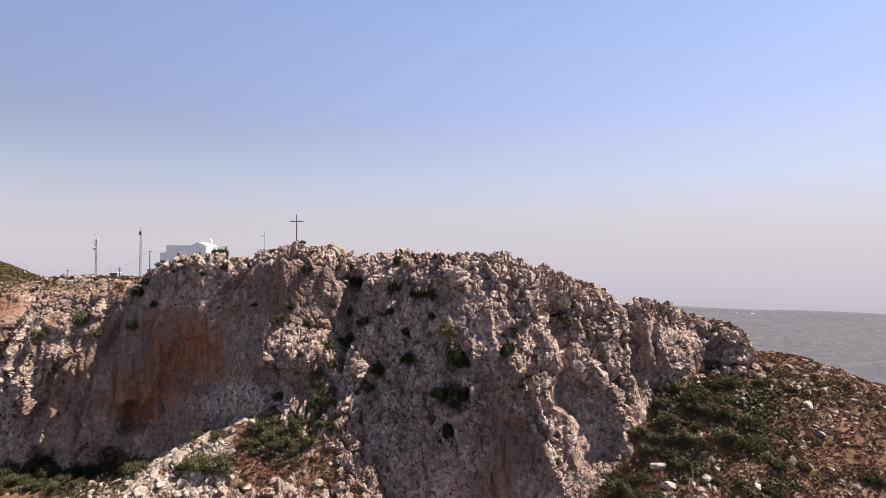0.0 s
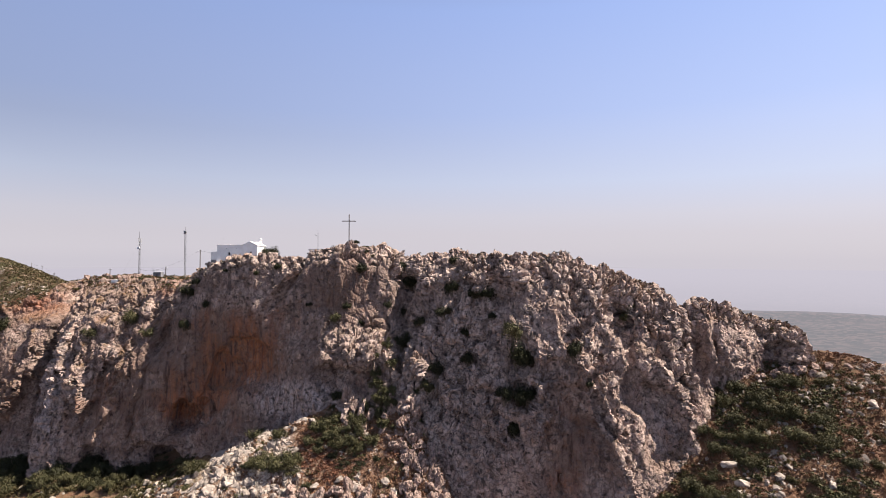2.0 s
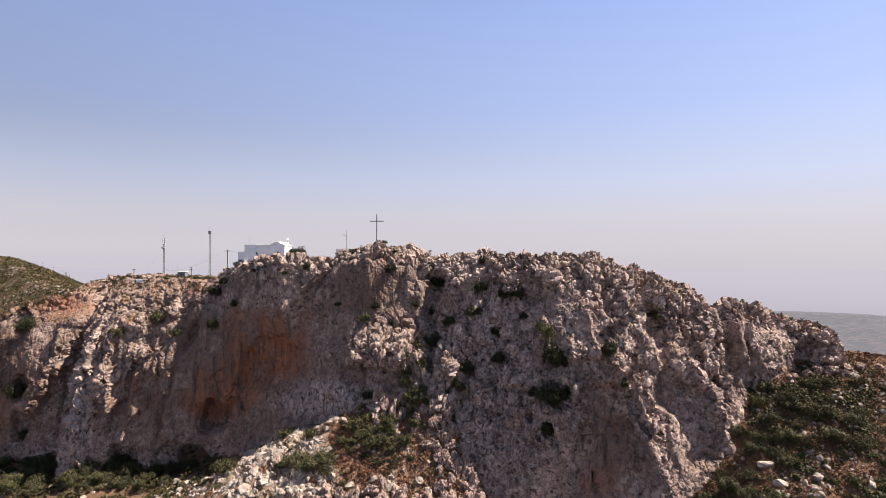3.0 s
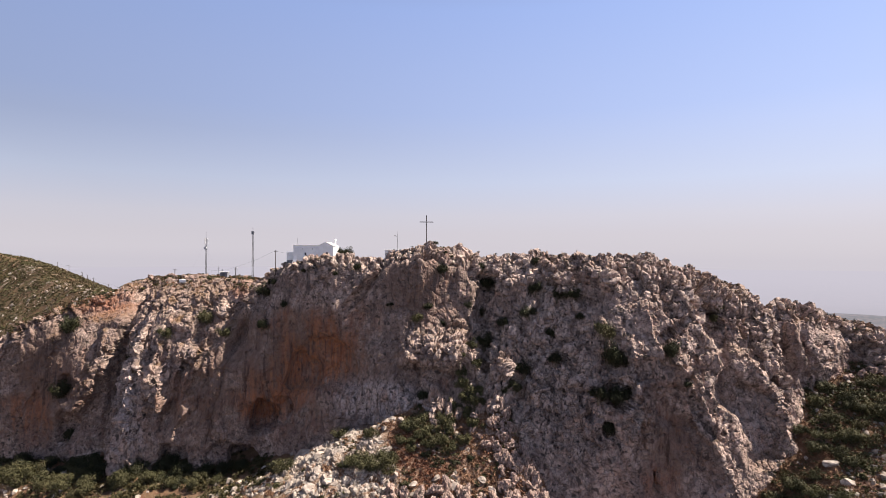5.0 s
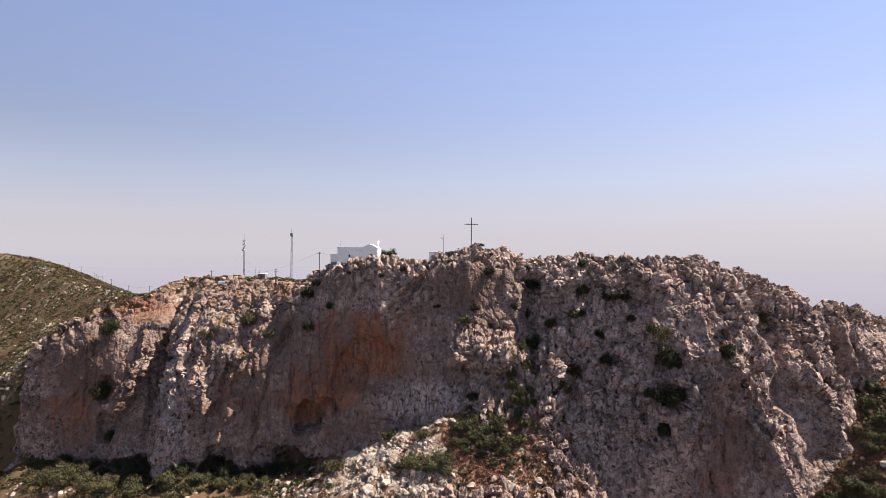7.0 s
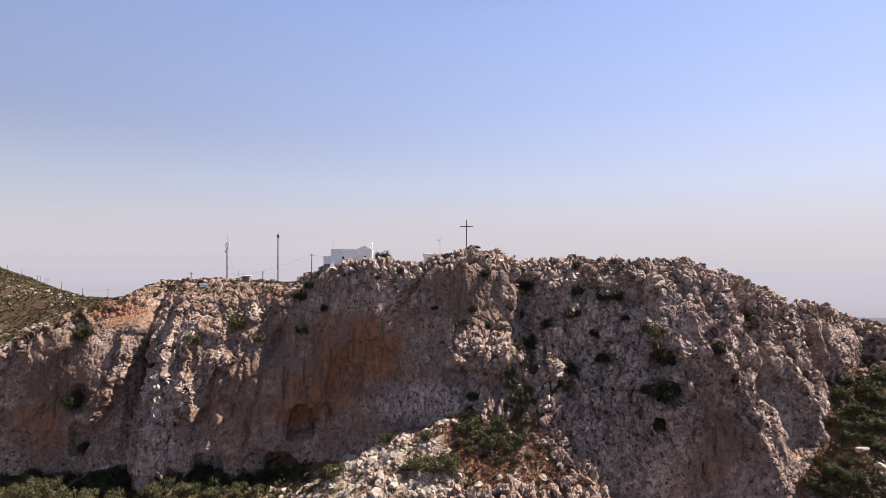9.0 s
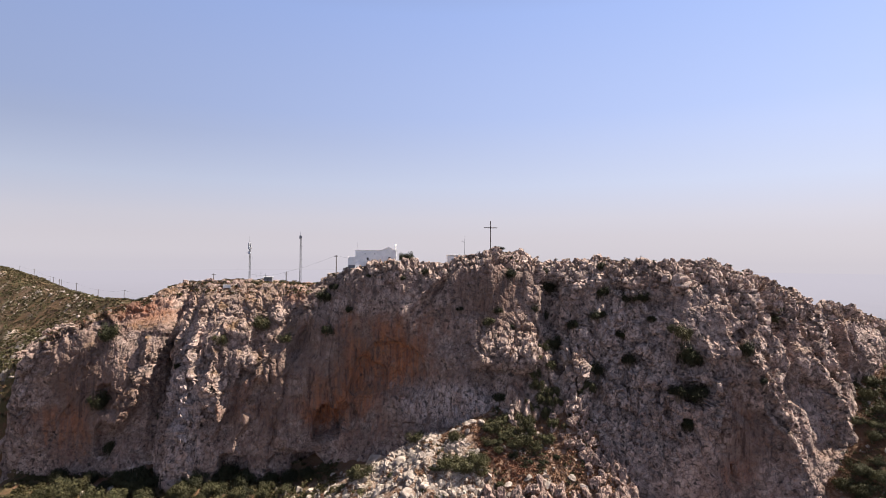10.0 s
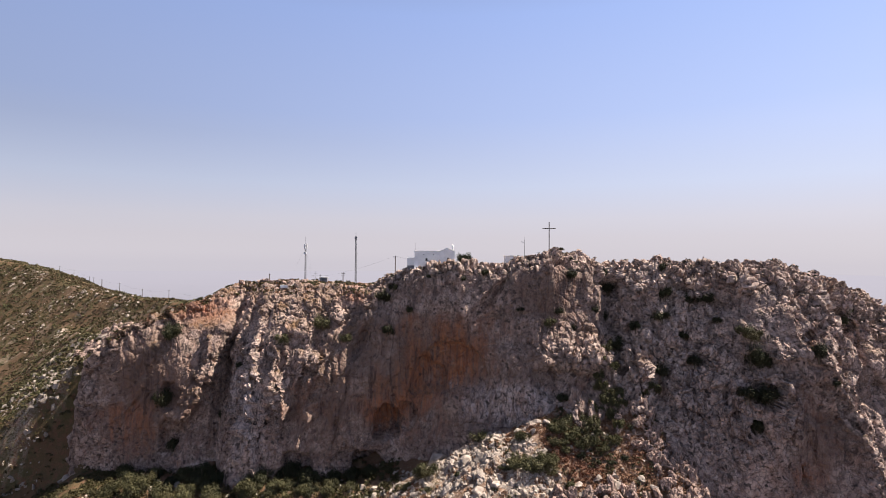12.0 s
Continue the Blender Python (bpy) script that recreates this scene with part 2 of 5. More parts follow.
def rock_material():
    m, n, l, s = material("limestone", 0.95)
    v = coords(n, l)
    streak = coords(n, l, (0.55, 0.55, 0.09))
    big, mid, fine = grain(n, l, v, 0.09, 4), grain(n, l, v, 0.55, 6, 0.65), grain(n, l, v, 2.6, 5, 0.7)
    runs = grain(n, l, streak, 1.3, 6, 0.65)
    c = blend(n, l, span(n, l, mid, 0.36, 0.64), (0.30, 0.205, 0.163), (0.72, 0.575, 0.475))
    c = blend(n, l, span(n, l, big, 0.42, 0.62, 0.0, 0.75), c, (0.25, 0.175, 0.14))
    c = blend(n, l, times(n, l, attribute(n, "crag"), span(n, l, mid, 0.28, 0.62, 0.15, 0.6)), c, (0.76, 0.65, 0.565))
    c = blend(n, l, times(n, l, attribute(n, "pale"), span(n, l, runs, 0.35, 0.6)), c, (0.70, 0.61, 0.56))
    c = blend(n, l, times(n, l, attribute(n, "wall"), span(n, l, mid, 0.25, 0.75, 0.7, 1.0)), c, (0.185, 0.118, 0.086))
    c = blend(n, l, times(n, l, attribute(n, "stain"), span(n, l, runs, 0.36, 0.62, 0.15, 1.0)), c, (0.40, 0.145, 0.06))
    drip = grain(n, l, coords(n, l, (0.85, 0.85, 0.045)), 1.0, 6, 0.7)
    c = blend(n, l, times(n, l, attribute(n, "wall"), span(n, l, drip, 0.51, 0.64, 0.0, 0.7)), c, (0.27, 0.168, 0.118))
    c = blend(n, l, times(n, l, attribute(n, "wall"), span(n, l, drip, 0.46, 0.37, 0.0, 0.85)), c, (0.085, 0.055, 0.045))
    c = blend(n, l, times(n, l, attribute(n, "stain"), span(n, l, drip, 0.49, 0.58, 0.0, 0.75)), c, (0.52, 0.225, 0.10))
    ribs = grain(n, l, coords(n, l, (1.1, 1.1, 0.28)), 1.1, 5, 0.7)
    c = blend(n, l, times(n, l, attribute(n, "pale"), span(n, l, ribs, 0.52, 0.62, 0.0, 0.85)), c, (0.17, 0.135, 0.12))
    # dark streaks of the rock, with shade painted in along with them
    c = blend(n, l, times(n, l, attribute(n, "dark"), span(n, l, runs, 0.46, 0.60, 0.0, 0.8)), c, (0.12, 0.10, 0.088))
    bare = span(n, l, attribute(n, "wall"), 0.2, 0.9, 1.0, 0.25)
    c = blend(n, l, span(n, l, runs, 0.54, 0.70, 0.0, 0.65), c, (0.12, 0.095, 0.08))
    c = blend(n, l, times(n, l, bare, span(n, l, fine, 0.57, 0.70, 0.0, 0.5)), c, (0.11, 0.09, 0.08))
    c = blend(n, l, times(n, l, bare, span(n, l, fine, 0.44, 0.28, 0.0, 0.4)), c, (0.76, 0.64, 0.56))
    grit = grain(n, l, v, 7.0, 3, 0.7)
    c = blend(n, l, times(n, l, bare, span(n, l, grit, 0.55, 0.68, 0.0, 0.5)), c, (0.10, 0.08, 0.07))
    c = blend(n, l, times(n, l, bare, span(n, l, grit, 0.45, 0.32, 0.0, 0.4)), c, (0.78, 0.66, 0.58))
    spot = grain(n, l, v, 0.8, 2, 0.5)
    c = blend(n, l, times(n, l, bare, span(n, l, spot, 0.60, 0.67, 0.0, 0.8)), c, (0.055, 0.048, 0.04))
    blotch = grain(n, l, v, 0.42, 4, 0.6, 0.8)
    c = blend(n, l, times(n, l, bare, span(n, l, blotch, 0.53, 0.63, 0.0, 0.5)), c, (0.135, 0.112, 0.098))
    crack = n.new("ShaderNodeTexVoronoi")
    crack.feature = "DISTANCE_TO_EDGE"
    crack.inputs["Scale"].default_value = 0.6
    shaken = n.new("ShaderNodeVectorMath")
    shaken.operation = "MULTIPLY_ADD"
    wobble = n.new("ShaderNodeTexNoise")
    wobble.inputs["Scale"].default_value, wobble.inputs["Detail"].default_value = 0.8, 3.0
    l.new(v, wobble.inputs["Vector"])
    l.new(wobble.outputs["Color"], shaken.inputs[0])
    shaken.inputs[1].default_value = (2.2, 2.2, 2.2)
    l.new(v, shaken.inputs[2])
    l.new(shaken.outputs[0], crack.inputs["Vector"])
    # crack lines coloured dark: the shade inside them is painted in
    c = blend(n, l, times(n, l, bare, span(n, l, crack.outputs["Distance"], 0.07, 0.0, 0.0, 0.6)), c, (0.07, 0.058, 0.05))
    c = blend(n, l, times(n, l, attribute(n, "soil"), span(n, l, mid, 0.38, 0.56)), c, (0.24, 0.148, 0.082))
    c = blend(n, l, times(n, l, attribute(n, "soil"), span(n, l, fine, 0.52, 0.60, 0.0, 0.8)), c, (0.06, 0.06, 0.025))
    c = blend(n, l, times(n, l, attribute(n, "red_soil"), span(n, l, mid, 0.3, 0.5)), c, (0.37, 0.19, 0.12))
    c = blend(n, l, 1.0, c, (0.785, 0.738, 0.745), "MULTIPLY")
    l.new(c, s.inputs["Base Color"])
    h = blend(n, l, 0.3, fine, span(n, l, crack.outputs["Distance"], 0.0, 0.12))
    relief_node(n, l, s, h, 0.8, 0.35)
    return m


def ground_material():
    m, n, l, s = material("stony_soil", 0.95)
    v = coords(n, l)
    big, mid, fine = grain(n, l, v, 0.07, 4), grain(n, l, v, 0.5, 6, 0.65), grain(n, l, v, 2.2, 5, 0.7)
    c = blend(n, l, span(n, l, mid, 0.35, 0.62), (0.17, 0.086, 0.053), (0.29, 0.165, 0.108))
    c = blend(n, l, times(n, l, attribute(n, "scrub"), span(n, l, mid, 0.36, 0.56)), c, (0.10, 0.085, 0.038))
    c = blend(n, l, times(n, l, attribute(n, "scrub"), span(n, l, fine, 0.5, 0.62, 0.0, 0.7)), c, (0.05, 0.055, 0.02))
    c = blend(n, l, times(n, l, attribute(n, "stony"), span(n, l, fine, 0.42, 0.56)), c, (0.66, 0.57, 0.49))
    c = blend(n, l, span(n, l, big, 0.44, 0.60, 0.0, 0.6), c, (0.155, 0.092, 0.056))
    grit = grain(n, l, v, 4.5, 4, 0.75)
    c = blend(n, l, span(n, l, grit, 0.54, 0.64, 0.0, 0.8), c, (0.075, 0.043, 0.025))
    open_soil = span(n, l, attribute(n, "scrub"), 0.1, 0.9, 1.0, 0.2)
    c = blend(n, l, times(n, l, open_soil, span(n, l, grit, 0.42, 0.30, 0.0, 0.7)), c, (0.40, 0.31, 0.24))
    c = blend(n, l, times(n, l, open_soil, span(n, l, fine, 0.62, 0.70, 0.0, 0.85)), c, (0.50, 0.42, 0.35))
    c = blend(n, l, 1.0, c, (0.84, 0.82, 0.80), "MULTIPLY")
    l.new(c, s.inputs["Base Color"])
    relief_node(n, l, s, fine, 0.9, 0.3)
    return m


def mottled(name, a, b, scale=3.0, rough=0.9, bump=0.3, distance=0.05, per_object=0.0):
    m, n, l, s = material(name, rough)
    v = coords(n, l)
    g = grain(n, l, v, scale, 6, 0.65)
    c = blend(n, l, span(n, l, g, 0.35, 0.65), a, b)
    c = blend(n, l, span(n, l, grain(n, l, v, scale * 5, 3), 0.58, 0.75, 0.0, 0.5), c, tuple(0.55 * x for x in a))
    if per_object:
        info = n.new("ShaderNodeObjectInfo")
        c = blend(n, l, span(n, l, info.outputs["Random"], 0.0, 1.0, 0.0, per_object), c, tuple(0.6 * x for x in a))
    l.new(c, s.inputs["Base Color"])
    relief_node(n, l, s, g, bump, distance)
    return m


def leaf_material(name, a, b):
    m, n, l, s = material(name, 0.65)
    g = n.new("ShaderNodeNewGeometry")
    c = blend(n, l, g.outputs["Random Per Island"], a, b)
    patches = grain(n, l, coords(n, l), 0.045, 4, 0.6)
    c = blend(n, l, span(n, l, patches, 0.46, 0.62, 0.0, 0.65), c, tuple(k * v for k, v in zip((1.25, 0.95, 1.0), a)))
    info = n.new("ShaderNodeObjectInfo")
    c = blend(n, l, span(n, l, info.outputs["Random"], 0.0, 1.0, 0.0, 0.45), c, tuple(0.5 * x for x in a))
    l.new(c, s.inputs["Base Color"])
    return m


def far_plain_material():
    """Fields and groves of a distant plain, its haze painted on as a glow."""
    m, n, l, s = material("hazy_plain", 1.0)
    v = coords(n, l, (1, 1, 0.0))
    field = n.new("ShaderNodeTexVoronoi")
    field.inputs["Scale"].default_value = 0.05
    l.new(coords(n, l, (0.9, 1.1, 0.0)), field.inputs["Vector"])
    split_c = n.new("ShaderNodeSeparateColor")
    l.new(field.outputs["Color"], split_c.inputs[0])
    c = blend(n, l, span(n, l, split_c.outputs[0], 0.2, 0.8), (0.022, 0.03, 0.024), (0.105, 0.082, 0.07))
    c = blend(n, l, span(n, l, grain(n, l, v, 0.02, 6, 0.7), 0.48, 0.6), c, (0.03, 0.038, 0.03))
    c = blend(n, l, span(n, l, grain(n, l, v, 0.003, 3), 0.5, 0.65, 0.0, 0.3), c, (0.09, 0.07, 0.06))
    l.new(c, s.inputs["Base Color"])
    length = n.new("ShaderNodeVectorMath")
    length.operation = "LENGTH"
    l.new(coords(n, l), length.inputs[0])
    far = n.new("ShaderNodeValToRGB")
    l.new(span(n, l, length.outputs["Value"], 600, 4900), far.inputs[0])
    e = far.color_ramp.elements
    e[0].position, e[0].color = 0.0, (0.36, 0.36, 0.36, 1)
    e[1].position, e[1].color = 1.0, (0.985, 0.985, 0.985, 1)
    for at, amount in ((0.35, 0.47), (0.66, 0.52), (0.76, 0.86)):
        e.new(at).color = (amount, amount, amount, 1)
    # painted haze: an emissive tint covers the fields more with distance
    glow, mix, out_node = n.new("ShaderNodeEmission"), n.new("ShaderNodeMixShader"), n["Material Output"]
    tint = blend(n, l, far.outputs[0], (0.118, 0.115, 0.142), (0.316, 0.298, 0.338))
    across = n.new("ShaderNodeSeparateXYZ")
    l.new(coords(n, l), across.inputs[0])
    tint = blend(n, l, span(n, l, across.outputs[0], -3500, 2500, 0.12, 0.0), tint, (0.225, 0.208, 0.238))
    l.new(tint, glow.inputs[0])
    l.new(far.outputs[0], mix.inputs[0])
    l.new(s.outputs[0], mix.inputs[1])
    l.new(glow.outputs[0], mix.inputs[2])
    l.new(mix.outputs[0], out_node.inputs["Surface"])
    return m


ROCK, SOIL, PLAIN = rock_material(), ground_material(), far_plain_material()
STONE = mottled("pale_boulder", (0.29, 0.24, 0.20), (0.54, 0.455, 0.39), 1.2, 0.95, 0.7, 0.15, 0.5)
WHITEWASH = mottled("whitewash", (0.82, 0.805, 0.78), (0.90, 0.885, 0.86), 0.9, 0.85, 0.15, 0.02)
ROOF_WHITE = mottled("white_roof_plaster", (0.68, 0.66, 0.63), (0.80, 0.78, 0.75), 1.4, 0.9, 0.2, 0.03)
DARK_GLASS = mottled("dark_opening", (0.02, 0.02, 0.025), (0.035, 0.035, 0.04), 2.0, 0.3, 0.0)
GREY_PLINTH = mottled("grey_plinth", (0.16, 0.16, 0.17), (0.24, 0.24, 0.25), 1.5, 0.9, 0.3, 0.03)
DARK_WOOD = mottled("dark_wood", (0.06, 0.045, 0.04), (0.12, 0.09, 0.07), 4.0, 0.8, 0.3, 0.02)
STEEL = mottled("galvanised_steel", (0.10, 0.10, 0.105), (0.18, 0.18, 0.185), 3.0, 0.55, 0.1, 0.01)
ANTENNA = mottled("pale_antenna_plastic", (0.55, 0.55, 0.56), (0.68, 0.68, 0.69), 2.0, 0.6, 0.05, 0.01)
CABLE = mottled("black_cable", (0.03, 0.03, 0.035), (0.06, 0.06, 0.06), 5.0, 0.7, 0.0)
BARK = mottled("grey_bark", (0.10, 0.08, 0.06), (0.18, 0.14, 0.11), 4.0, 0.9, 0.5, 0.03)
LEAF_DARK = leaf_material("dark_leaves", (0.022, 0.023, 0.010), (0.042, 0.042, 0.017))
LEAF_GREEN = leaf_material("green_leaves", (0.052, 0.050, 0.022), (0.115, 0.103, 0.046))
LEAF_OLIVE = leaf_material("olive_scrub_leaves", (0.060, 0.052, 0.021), (0.112, 0.090, 0.038))
LEAF_TAN = leaf_material("tan_hill_brush", (0.095, 0.068, 0.036), (0.165, 0.115, 0.066))
LEAF_DRY = leaf_material("dry_brush_leaves", (0.14, 0.072, 0.04), (0.29, 0.165, 0.10))
SHED = mottled("weathered_white_sheeting_hazed", (0.50, 0.48, 0.50), (0.62, 0.60, 0.62), 0.05, 0.9, 0.0)
# air haze painted onto the sheds: an even glow mixed over the sheeting
hazed = SHED.node_tree
veil, through_air = hazed.nodes.new("ShaderNodeEmission"), hazed.nodes.new("ShaderNodeMixShader")
veil.inputs[0].default_value = (0.21, 0.2, 0.235, 1)
through_air.inputs[0].default_value = 0.6
hazed.links.new(hazed.nodes["Principled BSDF"].outputs[0], through_air.inputs[1])
hazed.links.new(veil.outputs[0], through_air.inputs[2])
hazed.links.new(through_air.outputs[0], hazed.nodes["Material Output"].inputs["Surface"])


# ---- mesh helpers ----
def mesh_of(name, verts, faces, mat, smooth=False, attrs=None):
    """A mesh from an array of corners and an array of faces with an equal number of corners each."""
    verts, faces = np.asarray(verts, np.float32), np.asarray(faces, np.int32)
    me = bpy.data.meshes.new(name)
    k = faces.shape[1]
    me.vertices.add(len(verts))
    me.vertices.foreach_set("co", verts.ravel())
    me.loops.add(faces.size)
    me.loops.foreach_set("vertex_index", faces.ravel())
    me.polygons.add(len(faces))
    me.polygons.foreach_set("loop_start", np.arange(0, faces.size, k, dtype=np.int32))
    me.polygons.foreach_set("use_smooth", np.full(len(faces), smooth))
    for key, values in (attrs or {}).items():
        me.attributes.new(key, "FLOAT", "POINT").data.foreach_set("value", np.asarray(values, np.float32).ravel())
    me.update(calc_edges=True)
    me.validate()
    me.materials.append(mat)
    return me


def grid_faces(rows, cols):
    i = np.arange(rows * cols, dtype=np.int32).reshape(rows, cols)
    return np.stack([i[:-1, :-1], i[:-1, 1:], i[1:, 1:], i[1:, :-1]], -1).reshape(-1, 4)


def part(name, bm, mat, parent, label=""):
    me = bpy.data.meshes.new(name)
    bm.to_mesh(me)
    bm.free()
    me.materials.append(mat)
    ob = new(name, me)
    ob.parent = parent
    return tagged(ob, label)


def box(bm, x0, x1, y0, y1, z0, z1, bevel=0.0):
    made = bmesh.ops.create_cube(bm, size=1, matrix=Matrix.Translation(((x0 + x1) / 2, (y0 + y1) / 2, (z0 + z1) / 2)) @ Matrix.Diagonal((x1 - x0, y1 - y0, z1 - z0, 1)))
    if bevel:
        edges = list({e for v in made["verts"] for e in v.link_edges})
        bmesh.ops.bevel(bm, geom=edges, offset=bevel, segments=2, affect="EDGES", profile=0.5)
    return bm


def rod(bm, a, b, r, sides=6, r2=None):
    a, b = Vector(a), Vector(b)
    turn = (b - a).to_track_quat("Z", "Y").to_matrix().to_4x4()
    bmesh.ops.create_cone(bm, cap_ends=True, segments=sides, radius1=r, radius2=r if r2 is None else r2, depth=(b - a).length,
                          matrix=Matrix.Translation((a + b) / 2) @ turn)
    return bm


def empty(name, x=0, y=0, z=0, turn=0):
    ob = new(name)
    ob.matrix_basis = pose(x, y, z, 0, 0, turn)
    ob.empty_display_size = 0.5
    return ob


# ---- the limestone mountain ----
def swell(x, z, cx, cz, rx, rz, lean=0.0):
    """A soft hump on the face, round (cx, cz); lean shifts it sideways per metre of height."""
    dx = (x - cx - lean * (z - cz)) / rx
    return np.exp(-(dx * dx + ((z - cz) / rz) ** 2) * 1.2)


def block(x, z, cx, cz, rx, rz, lean=0.0):
    """As swell, but flat on top with steep flanks."""
    dx = np.abs(x - cx - lean * (z - cz)) / rx
    r = (dx ** 3 + (np.abs(z - cz) / rz) ** 3) ** (1 / 3)
    return 1 - step(0.72, 1.1, r)


def arch(x, z, cx, bottom, w, h):
    """A round-headed hollow standing on the level bottom."""
    r = np.sqrt(((x - cx) / w) ** 2 + (np.maximum(0, z - bottom) / h) ** 2)
    return (1 - step(0.82, 1.0, r)) * step(bottom - 2.5, bottom, z)


def leaves_of_rock(x, z, pitch, lean, seed):
    """Slabs set like fish scales, 0 to 1: each comes out slowly towards the east and breaks off there."""
    u = (x + lean * (z - 45)) / pitch + 0.55 * fbm(x / 12 + seed, z / 16, 0 * x + seed, 3)
    part_of = u - np.floor(u)
    return np.where(part_of < 0.8, part_of / 0.8, (1 - part_of) / 0.2)


def shelf(x, z, cx, cz, rx, up, down):
    """A broken ledge: comes out slowly from below and lies back above, so that its top catches the light."""
    side = 1 - step(0.6, 1.1, np.abs(x - cx) / rx)
    return side * step(cz - down, cz, z) * (1 - step(cz, cz + up, z))


def face_forms(x, z):
    """Ribs, gullies, hollows and caves: metres out of the face (minus: into it)."""
    warp = 1.1 * fbm(x / 6, z / 8, 0 * x, 3)
    x, z = x + warp, z + 0.8 * warp
    f = 0 * x
    # western wall: bush recesses, slanting crack, leaning rib and the deep gully behind it
    f -= 2.8 * block(x, z, -145.8, 32, 2.6, 4) + 2.4 * block(x, z, -146, 19.5, 2.8, 5) + 0.9 * swell(x, z, -160, 23, 0.7, 9, 0.6)
    f += 1.6 * block(x, z, -152.3, 43, 1.4, 4) - 1.5 * block(x, z, -149.5, 48, 2.5, 5) - 1.4 * block(x, z, -164, 41, 3, 3)
    rib = -137.0 + 0.45 * (z - 34.5)
    f += 6.0 * np.clip((x + 153) / (rib + 153), 0, 1) * (1 - step(rib, rib + 2.6, x)) * step(20, 27, z) * (1 - step(50, 56, z)) + 1.6 * block(x, z, -136, 45, 1.3, 4)
    f -= 6.5 * swell(x, z, -130.8, 42, 2.3, 28, 0.08) + 2.5 * swell(x, z, -133, 15, 4, 7)
    # fluted buttress, pinnacle and the ramp up to the great hollow
    f += 2.6 * swell(x, z, -121, 26, 4.5, 30) - 3.6 * swell(x, z, -116.6, 38, 1.5, 15, 0.15) - 2.4 * swell(x, z, -123.8, 45, 1.2, 12, 0.25)
    f += 3.2 * block(x, z, -112.6, 34, 1.9, 6.5, -0.12) - 1.6 * swell(x, z, -108.8, 36, 1.6, 9)
    f += 2.4 * shelf(x, z, -104.8, 43.6, 3.2, 3.5, 3) + 2.2 * shelf(x, z, -99.8, 40, 1.8, 4, 4) + 1.6 * shelf(x, z, -108, 52, 5, 4, 3)
    f += 2.0 * swell(x, z, -95.2, 47.5, 2.0, 9, 0.65) - 3.0 * swell(x, z, -91.2, 47, 1.7, 8, 0.5) - 2.0 * swell(x, z, -83.5, 59, 2.0, 4)
    # the great hollow under the chapel, its orange arch, the round cave and the low caves at the foot
    f -= 1.7 * arch(x, z, -66, 36.5, 11, 14) + 1.2 * arch(x, z, -72, 37, 5, 9) + 0.8 * step(36, 38.5, z) * swell(x, z, -66, 38, 14, 9)
    f -= 6.0 * arch(x, z, -83.6, 24.2, 4.3, 8.4) + 1.4 * arch(x, z, -77.6, 26.5, 2.4, 6.5) + 1.6 * arch(x, z, -93.5, 14, 5.2, 8)
    f -= 4.5 * block(x, z, -88.5, 15.5, 4.2, 4.2) + 4.5 * block(x, z, -107.5, 15.5, 5, 4.2) - 1.0 * swell(x, z, -94, 29, 3, 9)
    # cross buttress: flat panel, slanting crack, ledge of broken blocks and the small recess under it
    f += 1.0 * block(x, z, -38.5, 61.5, 9.5, 10) - 2.6 * swell(x, z, -54, 63, 1.3, 6, 0.88) + 1.4 * swell(x, z, -57.4, 62.5, 1.3, 6, 0.88)
    f += 4.4 * shelf(x, z, -37.5, 46, 8.5, 9, 4) + 3.6 * shelf(x, z, -28.5, 46.5, 5, 8, 5) - 1.3 * block(x, z, -38, 40, 8.5, 3.6)
    f += 2.6 * block(x, z, -37.6, 34, 1.5, 4.8) + 1.8 * block(x, z, -32.6, 33, 1.2, 4) + 1.2 * block(x, z, -28.5, 64.5, 2.4, 5)
    f -= 6.0 * swell(x, z, -22.8, 65, 1.9, 10) + 4.0 * swell(x, z, -24.3, 52, 1.7, 10, -0.1)
    # central face: stepped rib, rounded blocks at the brow, bush hollows and the lit pillar
    f += 3.4 * shelf(x, z, -20.8, 44.5, 2.7, 5, 5) + 1.6 * shelf(x, z, -20.5, 37, 3, 5, 5)
    f += 1.8 * shelf(x, z, -15, 63.5, 4.5, 5, 3) + 2.2 * shelf(x, z, -4.2, 63, 4.2, 5, 3) + 1.6 * shelf(x, z, 2, 66.5, 4, 4, 4) + 1.4 * shelf(x, z, -10, 67, 3.5, 4, 3)
    f -= 2.6 * block(x, z, 2.8, 40.4, 3.2, 2.6) + 1.8 * block(x, z, 1.6, 33.6, 1.6, 2.0) + 1.8 * block(x, z, 3.2, 47.7, 2.4, 2.4) + 1.2 * block(x, z, -8, 52, 2, 2)
    f += 2.4 * block(x, z, 6.1, 38.5, 1.1, 6.5) + 1.8 * shelf(x, z, 8.5, 50, 3.5, 4, 3)
    # smooth bay, the block over it and the lit nose beside it
    f -= 1.9 * block(x, z, 12.4, 30, 6.8, 15) - 1.8 * block(x, z, 15.6, 50, 3.2, 4.2) + 1.4 * swell(x, z, 16.5, 55.5, 0.9, 3.5, 1.5) + 1.6 * block(x, z, 9.8, 23, 1.0, 2.6)
    f += 2.8 * swell(x, z, 21.3, 34, 1.9, 11, -0.22) - 2.4 * swell(x, z, 25, 56, 1.8, 4.5) + 1.5 * shelf(x, z, 31, 47.5, 5.5, 6, 3)
    f -= 2.0 * block(x, z, 31, 36, 5.4, 8.5) - 1.6 * swell(x, z, 38.5, 34, 1.8, 9)
